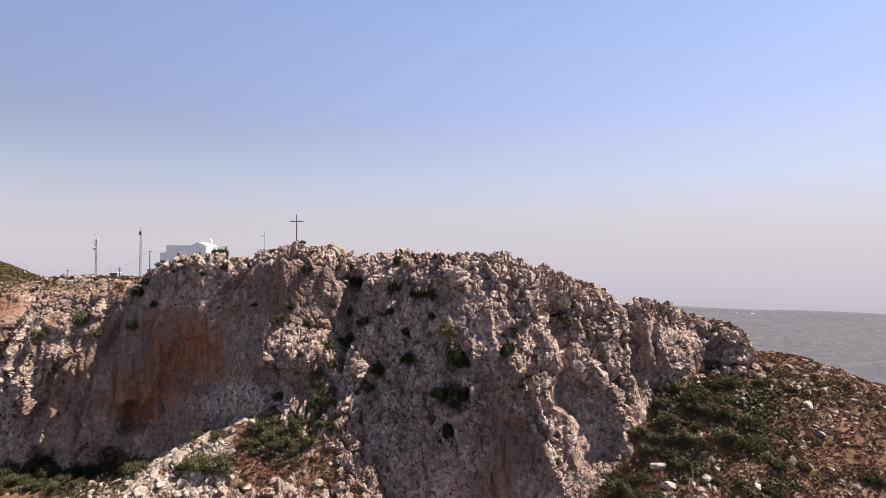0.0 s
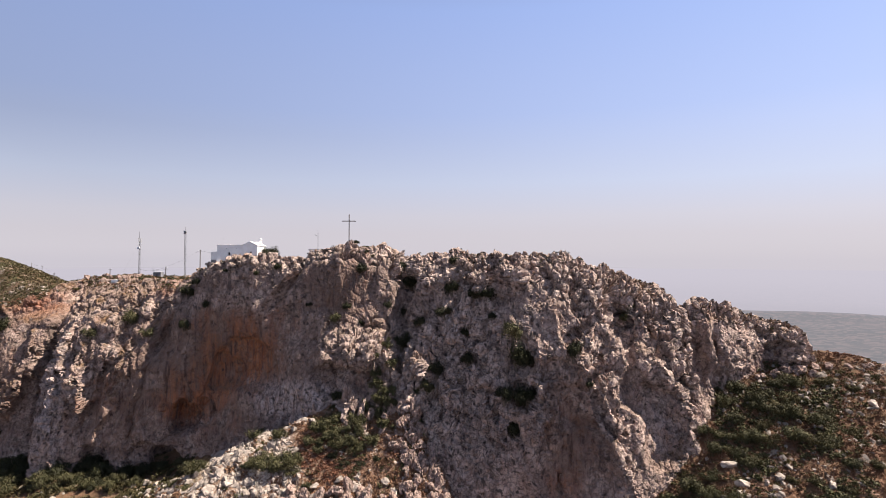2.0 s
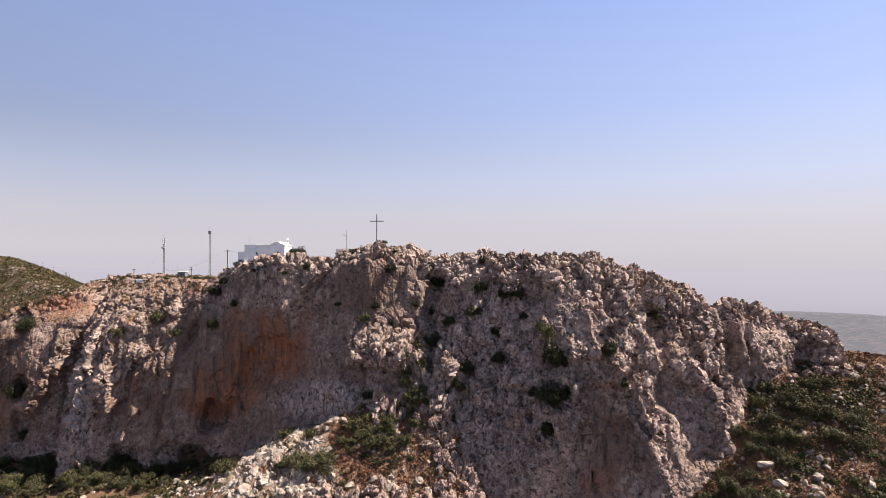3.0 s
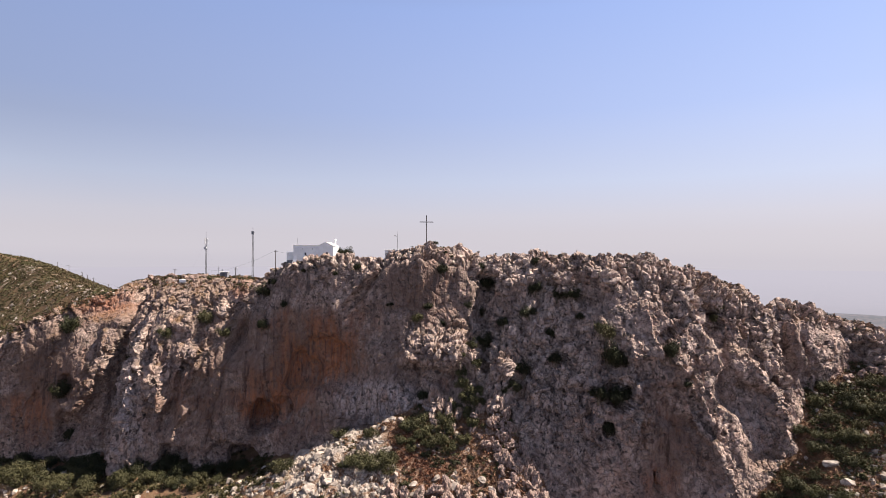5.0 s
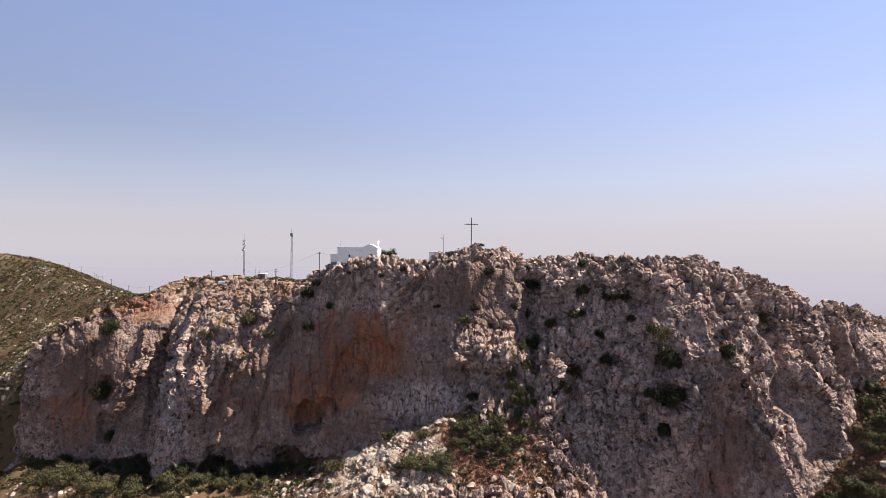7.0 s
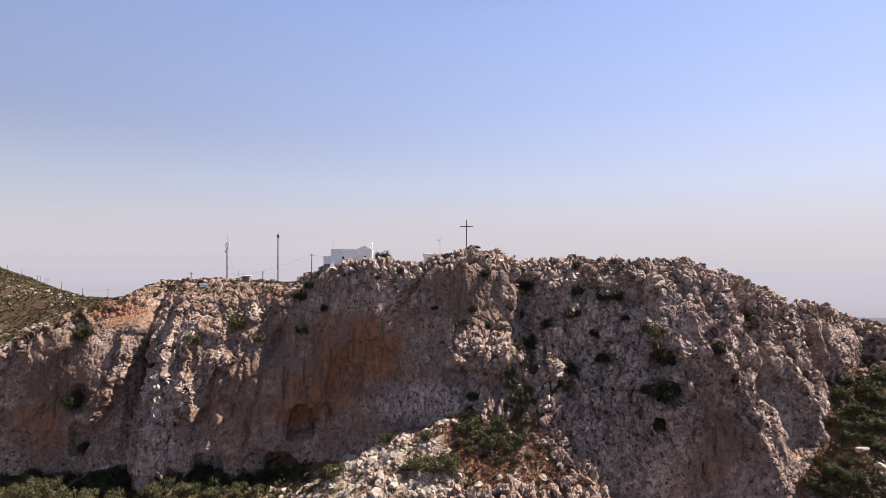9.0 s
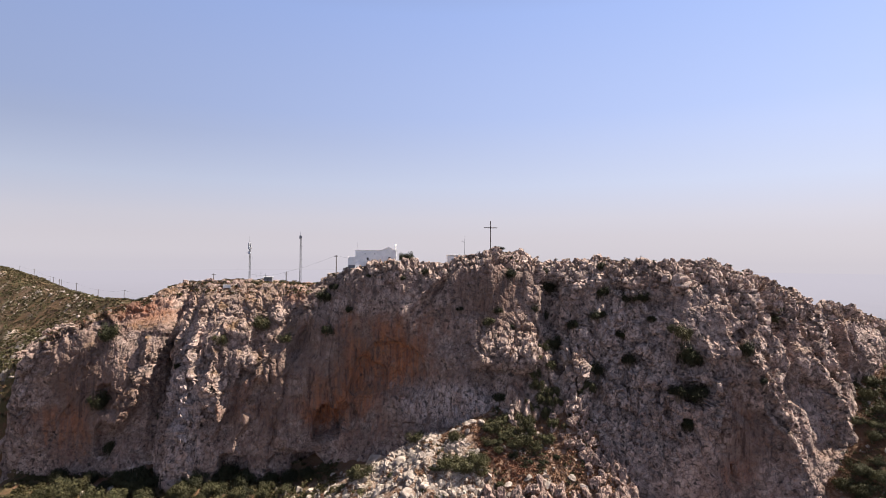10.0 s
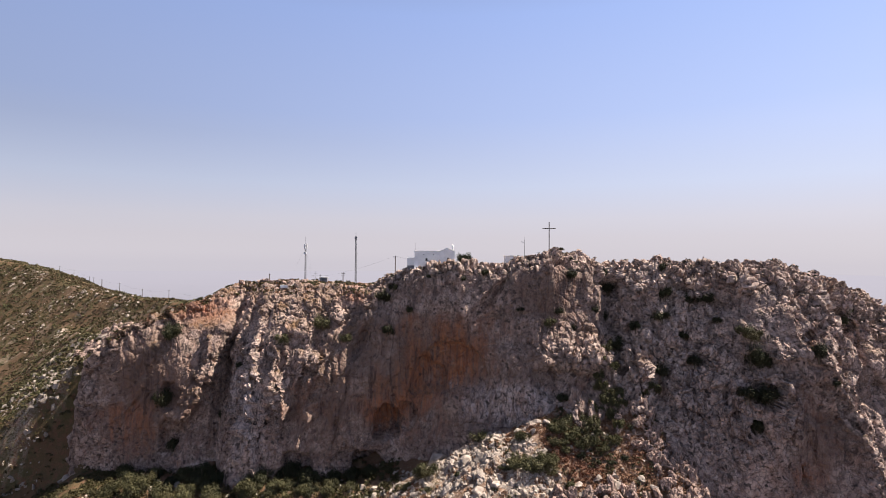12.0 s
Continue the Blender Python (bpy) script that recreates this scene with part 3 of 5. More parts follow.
    # slabs that face away from the sun, with lit broken edges
    f += 2.8 * (leaves_of_rock(x, z, 8.5, 0.3, 1.0) - 0.5) * step(6, 15, x) * (1 - step(40, 44, x)) * step(26, 36, z) * (1 - step(58, 66, z))
    f += 2.4 * (leaves_of_rock(x, z, 7.0, -0.25, 4.0) - 0.5) * step(-131, -126, x) * (1 - step(-96, -89, x)) * step(16, 26, z) * (1 - step(54, 60, z))
    f += 1.5 * (leaves_of_rock(x, z, 6.0, 0.35, 7.0) - 0.5) * step(-22, -16, x) * (1 - step(2, 8, x)) * step(20, 30, z)
    # gap and the eastern block
    f -= 4.2 * swell(x, z, 42.8, 52, 1.6, 11) - 1.6 * block(x, z, 50.5, 51, 6.5, 7) + 2.0 * swell(x, z, 47.0, 49, 0.8, 6)
    f -= 2.6 * block(x, z, 61.3, 47.5, 2.4, 3.2) - 2.6 * block(x, z, 66.5, 50, 3.6, 3.6)
    return f


def build_cliff():
    step_x = 0.21
    xs = np.arange(-180, 110, step_x)
    rows_face, rows_top = 300, 95
    h = np.linspace(0, 1, rows_face)[:, None]
    x = np.broadcast_to(xs, (rows_face, len(xs)))
    low = np.minimum(4.0, crest_z(x) - 3)
    z = low + (crest_z(x) - low) * h
    y = face_y(x, z)
    w = (np.linspace(0, 1, rows_top + 1)[1:, None]) ** 1.5 * 60
    xt = np.broadcast_to(xs, (rows_top, len(xs)))
    fall = along(xt, -180, 0.5, -150, 0.12, -110, 0.03, -85, 0.04, -40, 0.12, 0, 0.25, 40, 0.6, 112, 0.7)
    lift = along(xt, -150, 0.0, -140, 0.8, -90, 0.3, -84, 0.0, 112, 0.0)
    yt = crest_y(xt) + w
    zt = crest_z(xt) + lift * step(0, 10, w) - fall * w - 2.2 * np.maximum(0, w - 38)
    P = np.stack([np.vstack([x, xt]), np.vstack([y, yt]), np.vstack([z, zt])], -1)
    X, Y, Z = P[..., 0], P[..., 1], P[..., 2]
    up = np.vstack([np.zeros_like(x), step(0, 6, w) * np.ones_like(xt)])
    # push the forms of the face out towards the south
    P[..., 1] -= face_forms(X, Z) * (1 - up)
    tu, tv = np.gradient(P, axis=1), np.gradient(P, axis=0)
    N = np.cross(tu, tv)
    N /= np.linalg.norm(N, axis=2)[..., None] + 1e-9
    X, Y, Z = P[..., 0].copy(), P[..., 1].copy(), P[..., 2].copy()
    edge = 0.9 * fbm(X / 5, Y / 5, Z / 7, 4)
    below = crest_z(X) - Z
    # broken rock along the brow, on ledges and on the noses; the walls between are smooth
    brow = 1 - step(0.35, 1.0, below / along(X, -175, 8, -150, 6, -133, 6, -125, 11, -100, 15, -88, 13, -83, 5, -48, 5, -40, 7, -28, 9, -22, 12, 8, 13, 16, 17, 26, 22, 40, 18, 45, 7, 60, 7, 64, 14, 110, 20) + 0.25 * edge)
    crag = brow + 0.9 * swell(X, Z, -34, 48.5, 13, 7) + 0.9 * swell(X, Z, -20, 40, 6, 11) + 0.8 * swell(X, Z, -138, 35, 5, 9, 0.5) + 0.9 * swell(X, Z, -112.5, 36, 3, 8) + 0.7 * swell(X, Z, -103, 43, 7, 8)
    crag += 0.9 * swell(X, Z, 21.5, 34, 3.5, 14, -0.22) + 0.8 * swell(X, Z, 6, 40, 2, 8) + 0.7 * swell(X, Z, 16, 50, 6, 5) + 0.7 * swell(X, Z, 37, 40, 4, 12) + 0.6 * swell(X, Z, -37.5, 34, 3, 6)
    crag += 0.75 * swell(X, Z, -9, 44, 15, 22) + 0.6 * swell(X, Z, -122, 32, 9, 24) + 0.35 * swell(X, Z, -48, 34, 13, 6) + 0.55 * swell(X, Z, -170, 30, 4, 30) + 0.3 * swell(X, Z, 52, 48, 9, 9)
    crag = np.clip(crag, 0.14, 1) * (1 - 0.3 * up) * (1 - 0.6 * step(-86, -93, X) * step(54, 58, Z))
    wx, wy, wz = (0.7 * fbm(X / 4 + s, Y / 4, Z / 4 - s, 2) for s in (0, 9, 23))
    gap, lift0, tilt0, near0 = cells((X + wx) / 5.4, (Y + wy) / 5.4, (Z + wz) / 7.0)
    gap1, lift1, tilt1, near1 = cells((X - wx) / 2.1, (Y + wz) / 2.1, (Z + wy) / 3.4)
    gap2, lift2, tilt2, near2 = cells((X + 0.5 * wx) / 0.8, (Y + 0.5 * wy) / 0.8, (Z + 0.5 * wz) / 1.05)
    gap3, lift3, tilt3, near3 = cells((X + 1.2 * wx) / 2.6, (Y + wy) / 2.6, (Z + 2 * wz) / 9.5)
    patch = np.clip(0.7 + 1.0 * fbm(X / 9 + 80, Y / 9, Z / 10, 3), 0.25, 1.3)
    d = 0.9 * fbm(X / 13, Y / 13, Z / 15, 3)
    d += crag * patch * (1 - 0.35 * step(6, 1, below)) * (1.5 * lift0 + 2.0 * tilt0 + 1.6 * (0.3 - near0 ** 2) - 1.2 * (1 - step(0.0, 0.12, gap)))
    d += crag * (0.65 * lift1 + 1.05 * tilt1 + 0.65 * (0.3 - near1 ** 2) - 0.75 * (1 - step(0.0, 0.16, gap1)))
    d += (0.1 + 0.5 * crag * patch) * (0.3 * lift2 + 0.42 * tilt2 + 0.36 * (0.3 - near2 ** 2) - 0.22 * (1 - step(0.0, 0.2, gap2)))
    d += (0.10 + 0.35 * crag) * (0.9 * lift3 + 0.8 * tilt3 - 0.5 * (1 - step(0.0, 0.12, gap3)))
    d += (0.05 + 0.13 * crag) * fbm(X / 0.8, Y / 0.8, Z / 0.9, 3) + 0.22 * (1 - crag) * fbm(X / 2.5, Y / 2.5, Z / 6, 4)
    flutes = 1.5 * np.exp(-((X + 121) / 7.5) ** 2) * (1 - step(42, 54, Z)) + 0.9 * swell(X, Z, -48, 33, 15, 6) + 0.75 * swell(X, Z, -6, 33, 11, 12) + 0.35 * swell(X, Z, 48, 44, 7, 9) + 0.4 * swell(X, Z, 32, 36, 6, 8)
    d += flutes * (1.1 * ridged((X + 0.2 * Z + wx) / 3.0, Y / 3.0, Z / 15, 3) - 0.35)
    # weathered pits
    pits = fbm(X / 1.5 + 50, Y / 1.5, Z / 1.3, 2)
    d -= (0.25 + 0.75 * crag) * (1 - up) * step(0.44, 0.66, pits)
    P += N * d[..., None]
    P[..., 2] -= 4.5 * step(67, 74, X)
    stain = np.clip(1.0 * swell(X, Z, -66, 45, 13, 9) + 0.7 * swell(X, Z, -76, 34, 14, 9) + 1.1 * swell(X, Z, -83, 28, 6, 6) + 0.75 * swell(X, Z, -158, 23, 10, 10, -0.3)
                    + 0.35 * swell(X, Z, -64, 55, 16, 5) + 0.5 * swell(X, Z, 11, 38, 4, 5) + 0.45 * swell(X, Z, 11, 24, 6, 4) + 0.3 * swell(X, Z, -104, 34, 8, 8) + 0.3 * swell(X, Z, -34, 41, 8, 3)
                    + 0.5 * edge - 0.2, 0, 1) * (1 - up)
    # brown wall rock; the wide western patch also puts shade into the colour
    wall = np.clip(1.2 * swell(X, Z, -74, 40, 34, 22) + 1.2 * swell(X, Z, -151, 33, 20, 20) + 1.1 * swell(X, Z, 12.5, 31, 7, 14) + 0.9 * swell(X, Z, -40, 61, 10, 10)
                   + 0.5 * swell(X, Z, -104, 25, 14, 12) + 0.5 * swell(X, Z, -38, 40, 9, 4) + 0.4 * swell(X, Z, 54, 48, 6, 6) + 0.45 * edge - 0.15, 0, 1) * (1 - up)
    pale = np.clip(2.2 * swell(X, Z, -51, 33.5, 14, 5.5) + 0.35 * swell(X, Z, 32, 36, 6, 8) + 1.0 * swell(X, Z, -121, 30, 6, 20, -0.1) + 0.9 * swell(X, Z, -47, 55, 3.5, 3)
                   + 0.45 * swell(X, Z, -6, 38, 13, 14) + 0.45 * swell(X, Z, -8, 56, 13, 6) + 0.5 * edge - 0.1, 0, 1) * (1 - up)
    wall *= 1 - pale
    # streaks and painted-in shade: under the brow, in gullies, on side faces
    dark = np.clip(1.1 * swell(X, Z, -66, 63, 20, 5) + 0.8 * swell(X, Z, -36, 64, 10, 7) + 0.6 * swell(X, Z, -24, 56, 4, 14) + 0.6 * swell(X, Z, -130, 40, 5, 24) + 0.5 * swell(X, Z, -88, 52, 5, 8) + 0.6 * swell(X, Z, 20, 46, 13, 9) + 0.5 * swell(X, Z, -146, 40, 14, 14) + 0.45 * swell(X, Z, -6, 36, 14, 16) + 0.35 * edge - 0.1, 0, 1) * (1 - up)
    flat = np.clip(N[..., 2], 0, 1)
    soil = step(along(X, -95, 0.3, -86, 0.42, 112, 0.42), 0.68, flat) * np.clip(0.5 + edge, 0, 1) * along(X, -150, 0.95, -100, 0.95, -84, 0.4, 20, 0.35, 40, 0.8, 112, 1.0)
    red = np.exp(-((X + 139) / 9) ** 2 - ((Z - 56) / 3.5) ** 2) * step(0.15, 0.4, flat) + 0.8 * swell(X, Z, -93, 61, 4, 2.5)
    # crag paleness is cut on three faces, painting them as less lit
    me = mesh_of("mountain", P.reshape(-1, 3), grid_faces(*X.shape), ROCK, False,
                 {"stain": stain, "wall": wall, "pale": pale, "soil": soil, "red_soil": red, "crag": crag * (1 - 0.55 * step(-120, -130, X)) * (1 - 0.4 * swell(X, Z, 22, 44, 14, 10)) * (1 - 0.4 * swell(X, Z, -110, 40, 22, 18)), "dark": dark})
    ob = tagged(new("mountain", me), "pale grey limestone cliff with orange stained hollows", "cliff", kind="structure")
    return ob, P


cliff, CLIFF_P = build_cliff()
FRONT = CLIFF_P[:300]
TOP = CLIFF_P[286:]


def cliff_at(x, z):
    """The point of the face that lies at x and z."""
    d = (FRONT[..., 0] - x) ** 2 + (FRONT[..., 2] - z) ** 2
    return FRONT.reshape(-1, 3)[np.argmin(d)]


def top_at(x, y):
    """The point of the mountain's top at x and y."""
    d = (TOP[..., 0] - x) ** 2 + (TOP[..., 1] - y) ** 2
    return TOP.reshape(-1, 3)[np.argmin(d)]


# ---- ground: slopes, spur and the hill behind ----
def build_ground():
    xs = np.concatenate([np.arange(-900, -480, 12.0), np.arange(-480, -180, 1.5), np.arange(-180, 110, 0.55), np.arange(110, 300, 4.0), np.arange(300, 700, 25.0)])
    ys = np.concatenate([np.arange(-420, -60, 30.0), np.arange(-60, 60, 10.0), np.arange(60, 90, 2.0), np.arange(90, 165, 0.55), np.arange(165, 420, 1.8), np.arange(420, 900, 14.0)])
    X, Y = np.meshgrid(xs, ys)
    Z = ground_z(X, Y)
    o = np.zeros_like(X)
    gap, lift_b, tilt_b, near = cells(X / 2.2 + 0.3 * fbm(X / 3, Y / 3, o, 2), Y / 2.2, o)
    edge = fbm(X / 8, Y / 8, o + 3, 4)
    on_spur = step(-4, 1, spur(X, Y) - np.maximum(base_front(X, Y), hill(X, Y))) * (X < -5) * (Y < 140)
    on_right = step(20, 34, X)
    on_hill = step(-2, 4, hill(X, Y) - base_front(X, Y)) * (X < -120)
    rocky = np.clip(on_spur * (0.25 + 0.8 * step(-24, -12, X + 4 * edge) + 0.9 * np.exp(-((X + 58 + 0.8 * (Y - 123)) / 9) ** 2)), 0, 1)
    Z = Z + rocky * (1.3 * lift_b + 1.2 * tilt_b - 0.6 * (1 - step(0, 0.15, gap))) + 0.5 * on_right * (lift_b + tilt_b) * step(0.0, 0.4, edge)
    scrub = np.clip(on_hill * (0.95 + 0.4 * edge) + on_right * (0.25 + 0.8 * edge) + on_spur * (0.1 + 0.6 * edge) + (X < -70) * (Y < 150) * 0.4 + 0.9 * (X < -160), 0, 1)
    on_rib = step(-3, 1.5, shoulder(X, Y) - np.maximum(hill(X, Y), base_front(X, Y))) * (X < -158)
    Z = Z + on_rib * (1.1 * lift_b + 1.3 * tilt_b) * step(-0.3, 0.3, edge)
    stony = np.clip(rocky + 0.8 * on_rib * step(-0.1, 0.35, edge) * step(18, 34, Z) + 0.35 * on_hill * step(0.25, 0.5, edge) + 0.3 * on_right * step(0.1, 0.4, -edge), 0, 1)
    me = mesh_of("ground", np.stack([X, Y, Z], -1).reshape(-1, 3), grid_faces(*X.shape), SOIL, True, {"scrub": scrub, "stony": stony})
    tagged(new("ground", me), "steep stony slopes with scrub and reddish soil", "ground", kind="structure")
    return X, Y, Z


GX, GY, GZ = build_ground()


def ground_at(x, y):
    """Height of the built ground."""
    i = np.clip(np.searchsorted(GX[0], x) - 1, 0, GX.shape[1] - 2)
    j = np.clip(np.searchsorted(GY[:, 0], y) - 1, 0, GY.shape[0] - 2)
    a = np.clip((x - GX[0, i]) / (GX[0, i + 1] - GX[0, i]), 0, 1)
    b = np.clip((y - GY[j, 0]) / (GY[j + 1, 0] - GY[j, 0]), 0, 1)
    return (GZ[j, i] * (1 - a) + GZ[j, i + 1] * a) * (1 - b) + (GZ[j + 1, i] * (1 - a) + GZ[j + 1, i + 1] * a) * b


# ---- the plain far below, out to the horizon ----
def build_plain():
    r = np.concatenate([np.linspace(60, 900, 24), np.linspace(940, 4920, 150)])[:, None]
    a = np.radians(np.linspace(0, 360, 361))[None, :]
    X, Y = r * np.sin(a), r * np.cos(a) + 0 * r
    R = np.sqrt(X * X + Y * Y)
    east = step(-200, 900, X)
    swellings = along(R, 60, -290, 900, -265, 2300, -236, 3000, -210, 3300, -186, 3500, -225, 4000, -185, 4500, -85, 4920, 0)
    plain = along(R, 60, -290, 900, -265, 2600, -250, 3600, -190, 4300, -90, 4920, 0)
    Z = swellings * east + plain * (1 - east)
    Z = Z + 9 * fbm(X / 700, Y / 700, 0 * X, 4) * step(500, 1500, R) * (1 - step(4300, 4900, R))
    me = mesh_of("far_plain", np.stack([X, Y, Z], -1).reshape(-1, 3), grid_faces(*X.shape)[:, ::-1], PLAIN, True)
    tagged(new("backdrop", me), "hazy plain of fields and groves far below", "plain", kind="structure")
    return np.stack([X, Y, Z], -1)


PLAIN_P = build_plain()


# white farm sheds and greenhouses out on the plain
def build_sheds():
    for x, y, w, h in ((1950, 2500, 26, 7), (1870, 2960, 40, 6), (2300, 2650, 60, 6), (2560, 2700, 34, 7), (2050, 2750, 20, 7), (2450, 2380, 24, 6), (1650, 1900, 14, 5), (2250, 2150, 20, 6), (1500, 1650, 12, 5), (2700, 2950, 40, 7),
                       *((random.uniform(900, 3000), random.uniform(1700, 3100), random.uniform(7, 20), random.uniform(3, 6)) for k in range(26)),
                       (-1350, 3300, 60, 6), (-900, 3500, 50, 6), (-1600, 3100, 50, 6), (-1100, 3050, 40, 6)):
        if x > 0 and math.hypot(x, y) > 3150:
            continue
        ok = np.argmin((PLAIN_P[..., 0] - x) ** 2 + (PLAIN_P[..., 1] - y) ** 2)
        z = PLAIN_P.reshape(-1, 3)[ok][2]
        bm = bmesh.new()
        d = min(9, w * 0.4)
        h *= 0.55
        box(bm, -w / 2, w / 2, -d, d, -6, h)
        v = [bm.verts.new(p) for p in ((-w / 2, -d, h), (w / 2, -d, h), (w / 2, d, h), (-w / 2, d, h), (-w / 2, 0, h + 0.28 * d), (w / 2, 0, h + 0.28 * d))]
        for f in ((0, 1, 5, 4), (2, 3, 4, 5), (0, 4, 3), (1, 2, 5)):
            bm.faces.new([v[i] for i in f])
        me = bpy.data.meshes.new("farm_shed")
        bm.to_mesh(me)
        bm.free()
        me.materials.append(SHED)
        ob = new("farm_shed", me)
        ob.location = (x, y, z)
        tagged(ob, "distant whitish farm shed on the hazy plain", "shed", "sheds on the plain")


build_sheds()


# ---- buildings on the top ----
def window_part(parent, x, z, w, h, y):
    win = part("window", box(bmesh.new(), x - w / 2, x + w / 2, y + 0.10, y + 0.16, z, z + h), DARK_GLASS, parent, "dark recessed window pane")
    frame_bm = bmesh.new()
    for a in (x - w / 2 - 0.06, x + w / 2):
        box(frame_bm, a, a + 0.06, y - 0.03, y + 0.12, z - 0.06, z + h + 0.06, 0.01)
    box(frame_bm, x - w / 2 - 0.002, x + w / 2 + 0.002, y - 0.05, y + 0.12, z - 0.09, z, 0.01)
    box(frame_bm, x - w / 2 - 0.002, x + w / 2 + 0.002, y - 0.03, y + 0.12, z + h, z + h + 0.07, 0.01)
    part("window_frame", frame_bm, WHITEWASH, win)


def wall_with_holes(bm, x0, x1, y0, y1, z0, z1, holes):
    """A wall along x with openings (x, z, w, h) left out of it."""
    xs = sorted({x0, x1, *[x - w / 2 for x, z, w, h in holes], *[x + w / 2 for x, z, w, h in holes]})
    for a, b in zip(xs, xs[1:]):
        here = sorted((z, z + h) for x, z, w, h in holes if x - w / 2 < (a + b) / 2 < x + w / 2)
        low = z0
        for lo, hi in here:
            box(bm, a, b, y0, y1, low, lo)
            low = hi
        box(bm, a, b, y0, y1, low, z1)
    bmesh.ops.remove_doubles(bm, verts=bm.verts, dist=0.001)


def build_chapel():
    c = tagged(empty("chapel", -70.4, 151.0, 67.5, -1.5), "small whitewashed stone chapel with a gabled front", "chapel")
    # long flat-roofed nave, x from -5.5 to 1.4; gabled bay from 1.4 to 5.7
    y0, y1 = -2.8, 3.6
    holes = [(-2.15, 3.3, 0.55, 0.75), (-2.9, 4.95, 0.22, 0.25), (-0.2, 4.95, 0.22, 0.25)]
    bm = bmesh.new()
    wall_with_holes(bm, -5.5, 1.4, y0, y0 + 0.5, 0, 6.0, holes)
    box(bm, -5.5, -5.0, y0 + 0.5, y1, 0, 6.0)
    box(bm, -5.0, 1.4, y1 - 0.5, y1, 0, 6.0)
    part("nave_wall", bm, WHITEWASH, c)
    part("nave_roof", box(bmesh.new(), -5.0, 1.4, y0 + 0.5, y1 - 0.5, 5.55, 5.8), ROOF_WHITE, c)
    rim = bmesh.new()
    box(rim, -5.6, 1.4, y0 - 0.08, y0 + 0.45, 6.0, 6.12, 0.03)
    box(rim, -5.6, -5.1, y0 + 0.45, y1 + 0.08, 6.0, 6.12, 0.03)
    part("parapet", rim, ROOF_WHITE, c)
    for x, z, w, h in holes:
        window_part(c, x, z, w, h, y0 + 0.2)
    # gabled bay
    bay = bmesh.new()
    front = y0 - 0.12
    wall_with_holes(bay, 1.402, 5.7, front, front + 0.5, 0, 5.85, [(3.85, 3.35, 0.6, 0.85)])
    box(bay, 5.2, 5.7, front + 0.5, y1 + 0.3, 0, 5.85)
    box(bay, 1.402, 5.2, y1 - 0.2, y1 + 0.3, 0, 5.85)
    box(bay, 1.402, 1.85, front + 0.5, y1 - 0.2, 5.0, 5.85)
    for a in (front, y1 - 0.2):
        vs = [bay.verts.new(p) for p in ((1.402, a, 5.85), (5.7, a, 5.85), (3.55, a, 6.85), (1.402, a + 0.5, 5.85), (5.7, a + 0.5, 5.85), (3.55, a + 0.5, 6.85))]
        for f in ((0, 1, 2), (5, 4, 3), (0, 2, 5, 3), (1, 4, 5, 2), (0, 3, 4, 1)):
            bay.faces.new([vs[i] for i in f])
    part("bay_wall", bay, WHITEWASH, c)
    window_part(c, 3.85, 3.35, 0.6, 0.85, front + 0.2)
    for sign in (-1, 1):
        roof = bmesh.new()
        ends = []
        for a in (front - 0.12, y1 + 0.42):
            for off in (0.0, 0.14):
                ends.append([(3.55, a, 6.86 + off), (3.55 + sign * 2.3, a, 5.79 + off)])
        v = [roof.verts.new(p) for e in ends for p in e]
        for f in ((0, 1, 3, 2), (4, 6, 7, 5), (0, 4, 5, 1), (2, 3, 7, 6), (1, 5, 7, 3), (0, 2, 6, 4)):
            roof.faces.new([v[i] for i in f])
        bmesh.ops.recalc_face_normals(roof, faces=roof.faces)
        part("roof_slope", roof, ROOF_WHITE, c)
    # east door with its frame
    part("door", box(bmesh.new(), 5.68, 5.76, -0.1, 0.9, 1.6, 3.6, 0.02), DARK_WOOD, c, "dark wooden door")
    # little bell arch with a white ball over the east end
    arch = bmesh.new()
    box(arch, 5.2, 5.6, 0.1, 0.35, 5.85, 7.1, 0.02)
    box(arch, 5.2, 5.6, 0.85, 1.1, 5.85, 7.1, 0.02)
    box(arch, 5.18, 5.62, 0.05, 1.15, 7.1, 7.3, 0.03)
    bell_arch = part("bell_arch", arch, WHITEWASH, c)
    ball = bmesh.new()
    bmesh.ops.create_uvsphere(ball, u_segments=16, v_segments=10, radius=0.36, matrix=Matrix.Translation((5.4, 0.6, 7.62)))
    part("ball", ball, WHITEWASH, bell_arch, "white plastered ball")
    # low annex with a dark plinth
    part("annex", box(bmesh.new(), -7.6, -5.502, -2.0, 2.4, 2.0, 4.2, 0.04), WHITEWASH, c, "low whitewashed annex")
    part("plinth", box(bmesh.new(), -7.55, -5.502, -1.95, 2.35, 0.0, 1.996), GREY_PLINTH, c, "grey rendered plinth")
    steps_bm = bmesh.new()
    v = [steps_bm.verts.new(p) for p in ((-5.9, y0 - 0.55, 0), (-4.6, y0 - 0.55, 0), (-4.6, y0 - 0.002, 3.1), (-5.3, y0 - 0.002, 3.1), (-5.9, y0 - 0.002, 0), (-4.6, y0 - 0.002, 0))]
    for f in ((0, 1, 2, 3), (1, 5, 2), (0, 3, 4), (4, 3, 2, 5), (0, 4, 5, 1)):
        steps_bm.faces.new([v[i] for i in f])
    bmesh.ops.recalc_face_normals(steps_bm, faces=steps_bm.faces)
    part("buttress", steps_bm, WHITEWASH, c)
    whip = rod(bmesh.new(), (-5.25, 0.4, 6.1), (-5.25, 0.4, 8.3), 0.025)
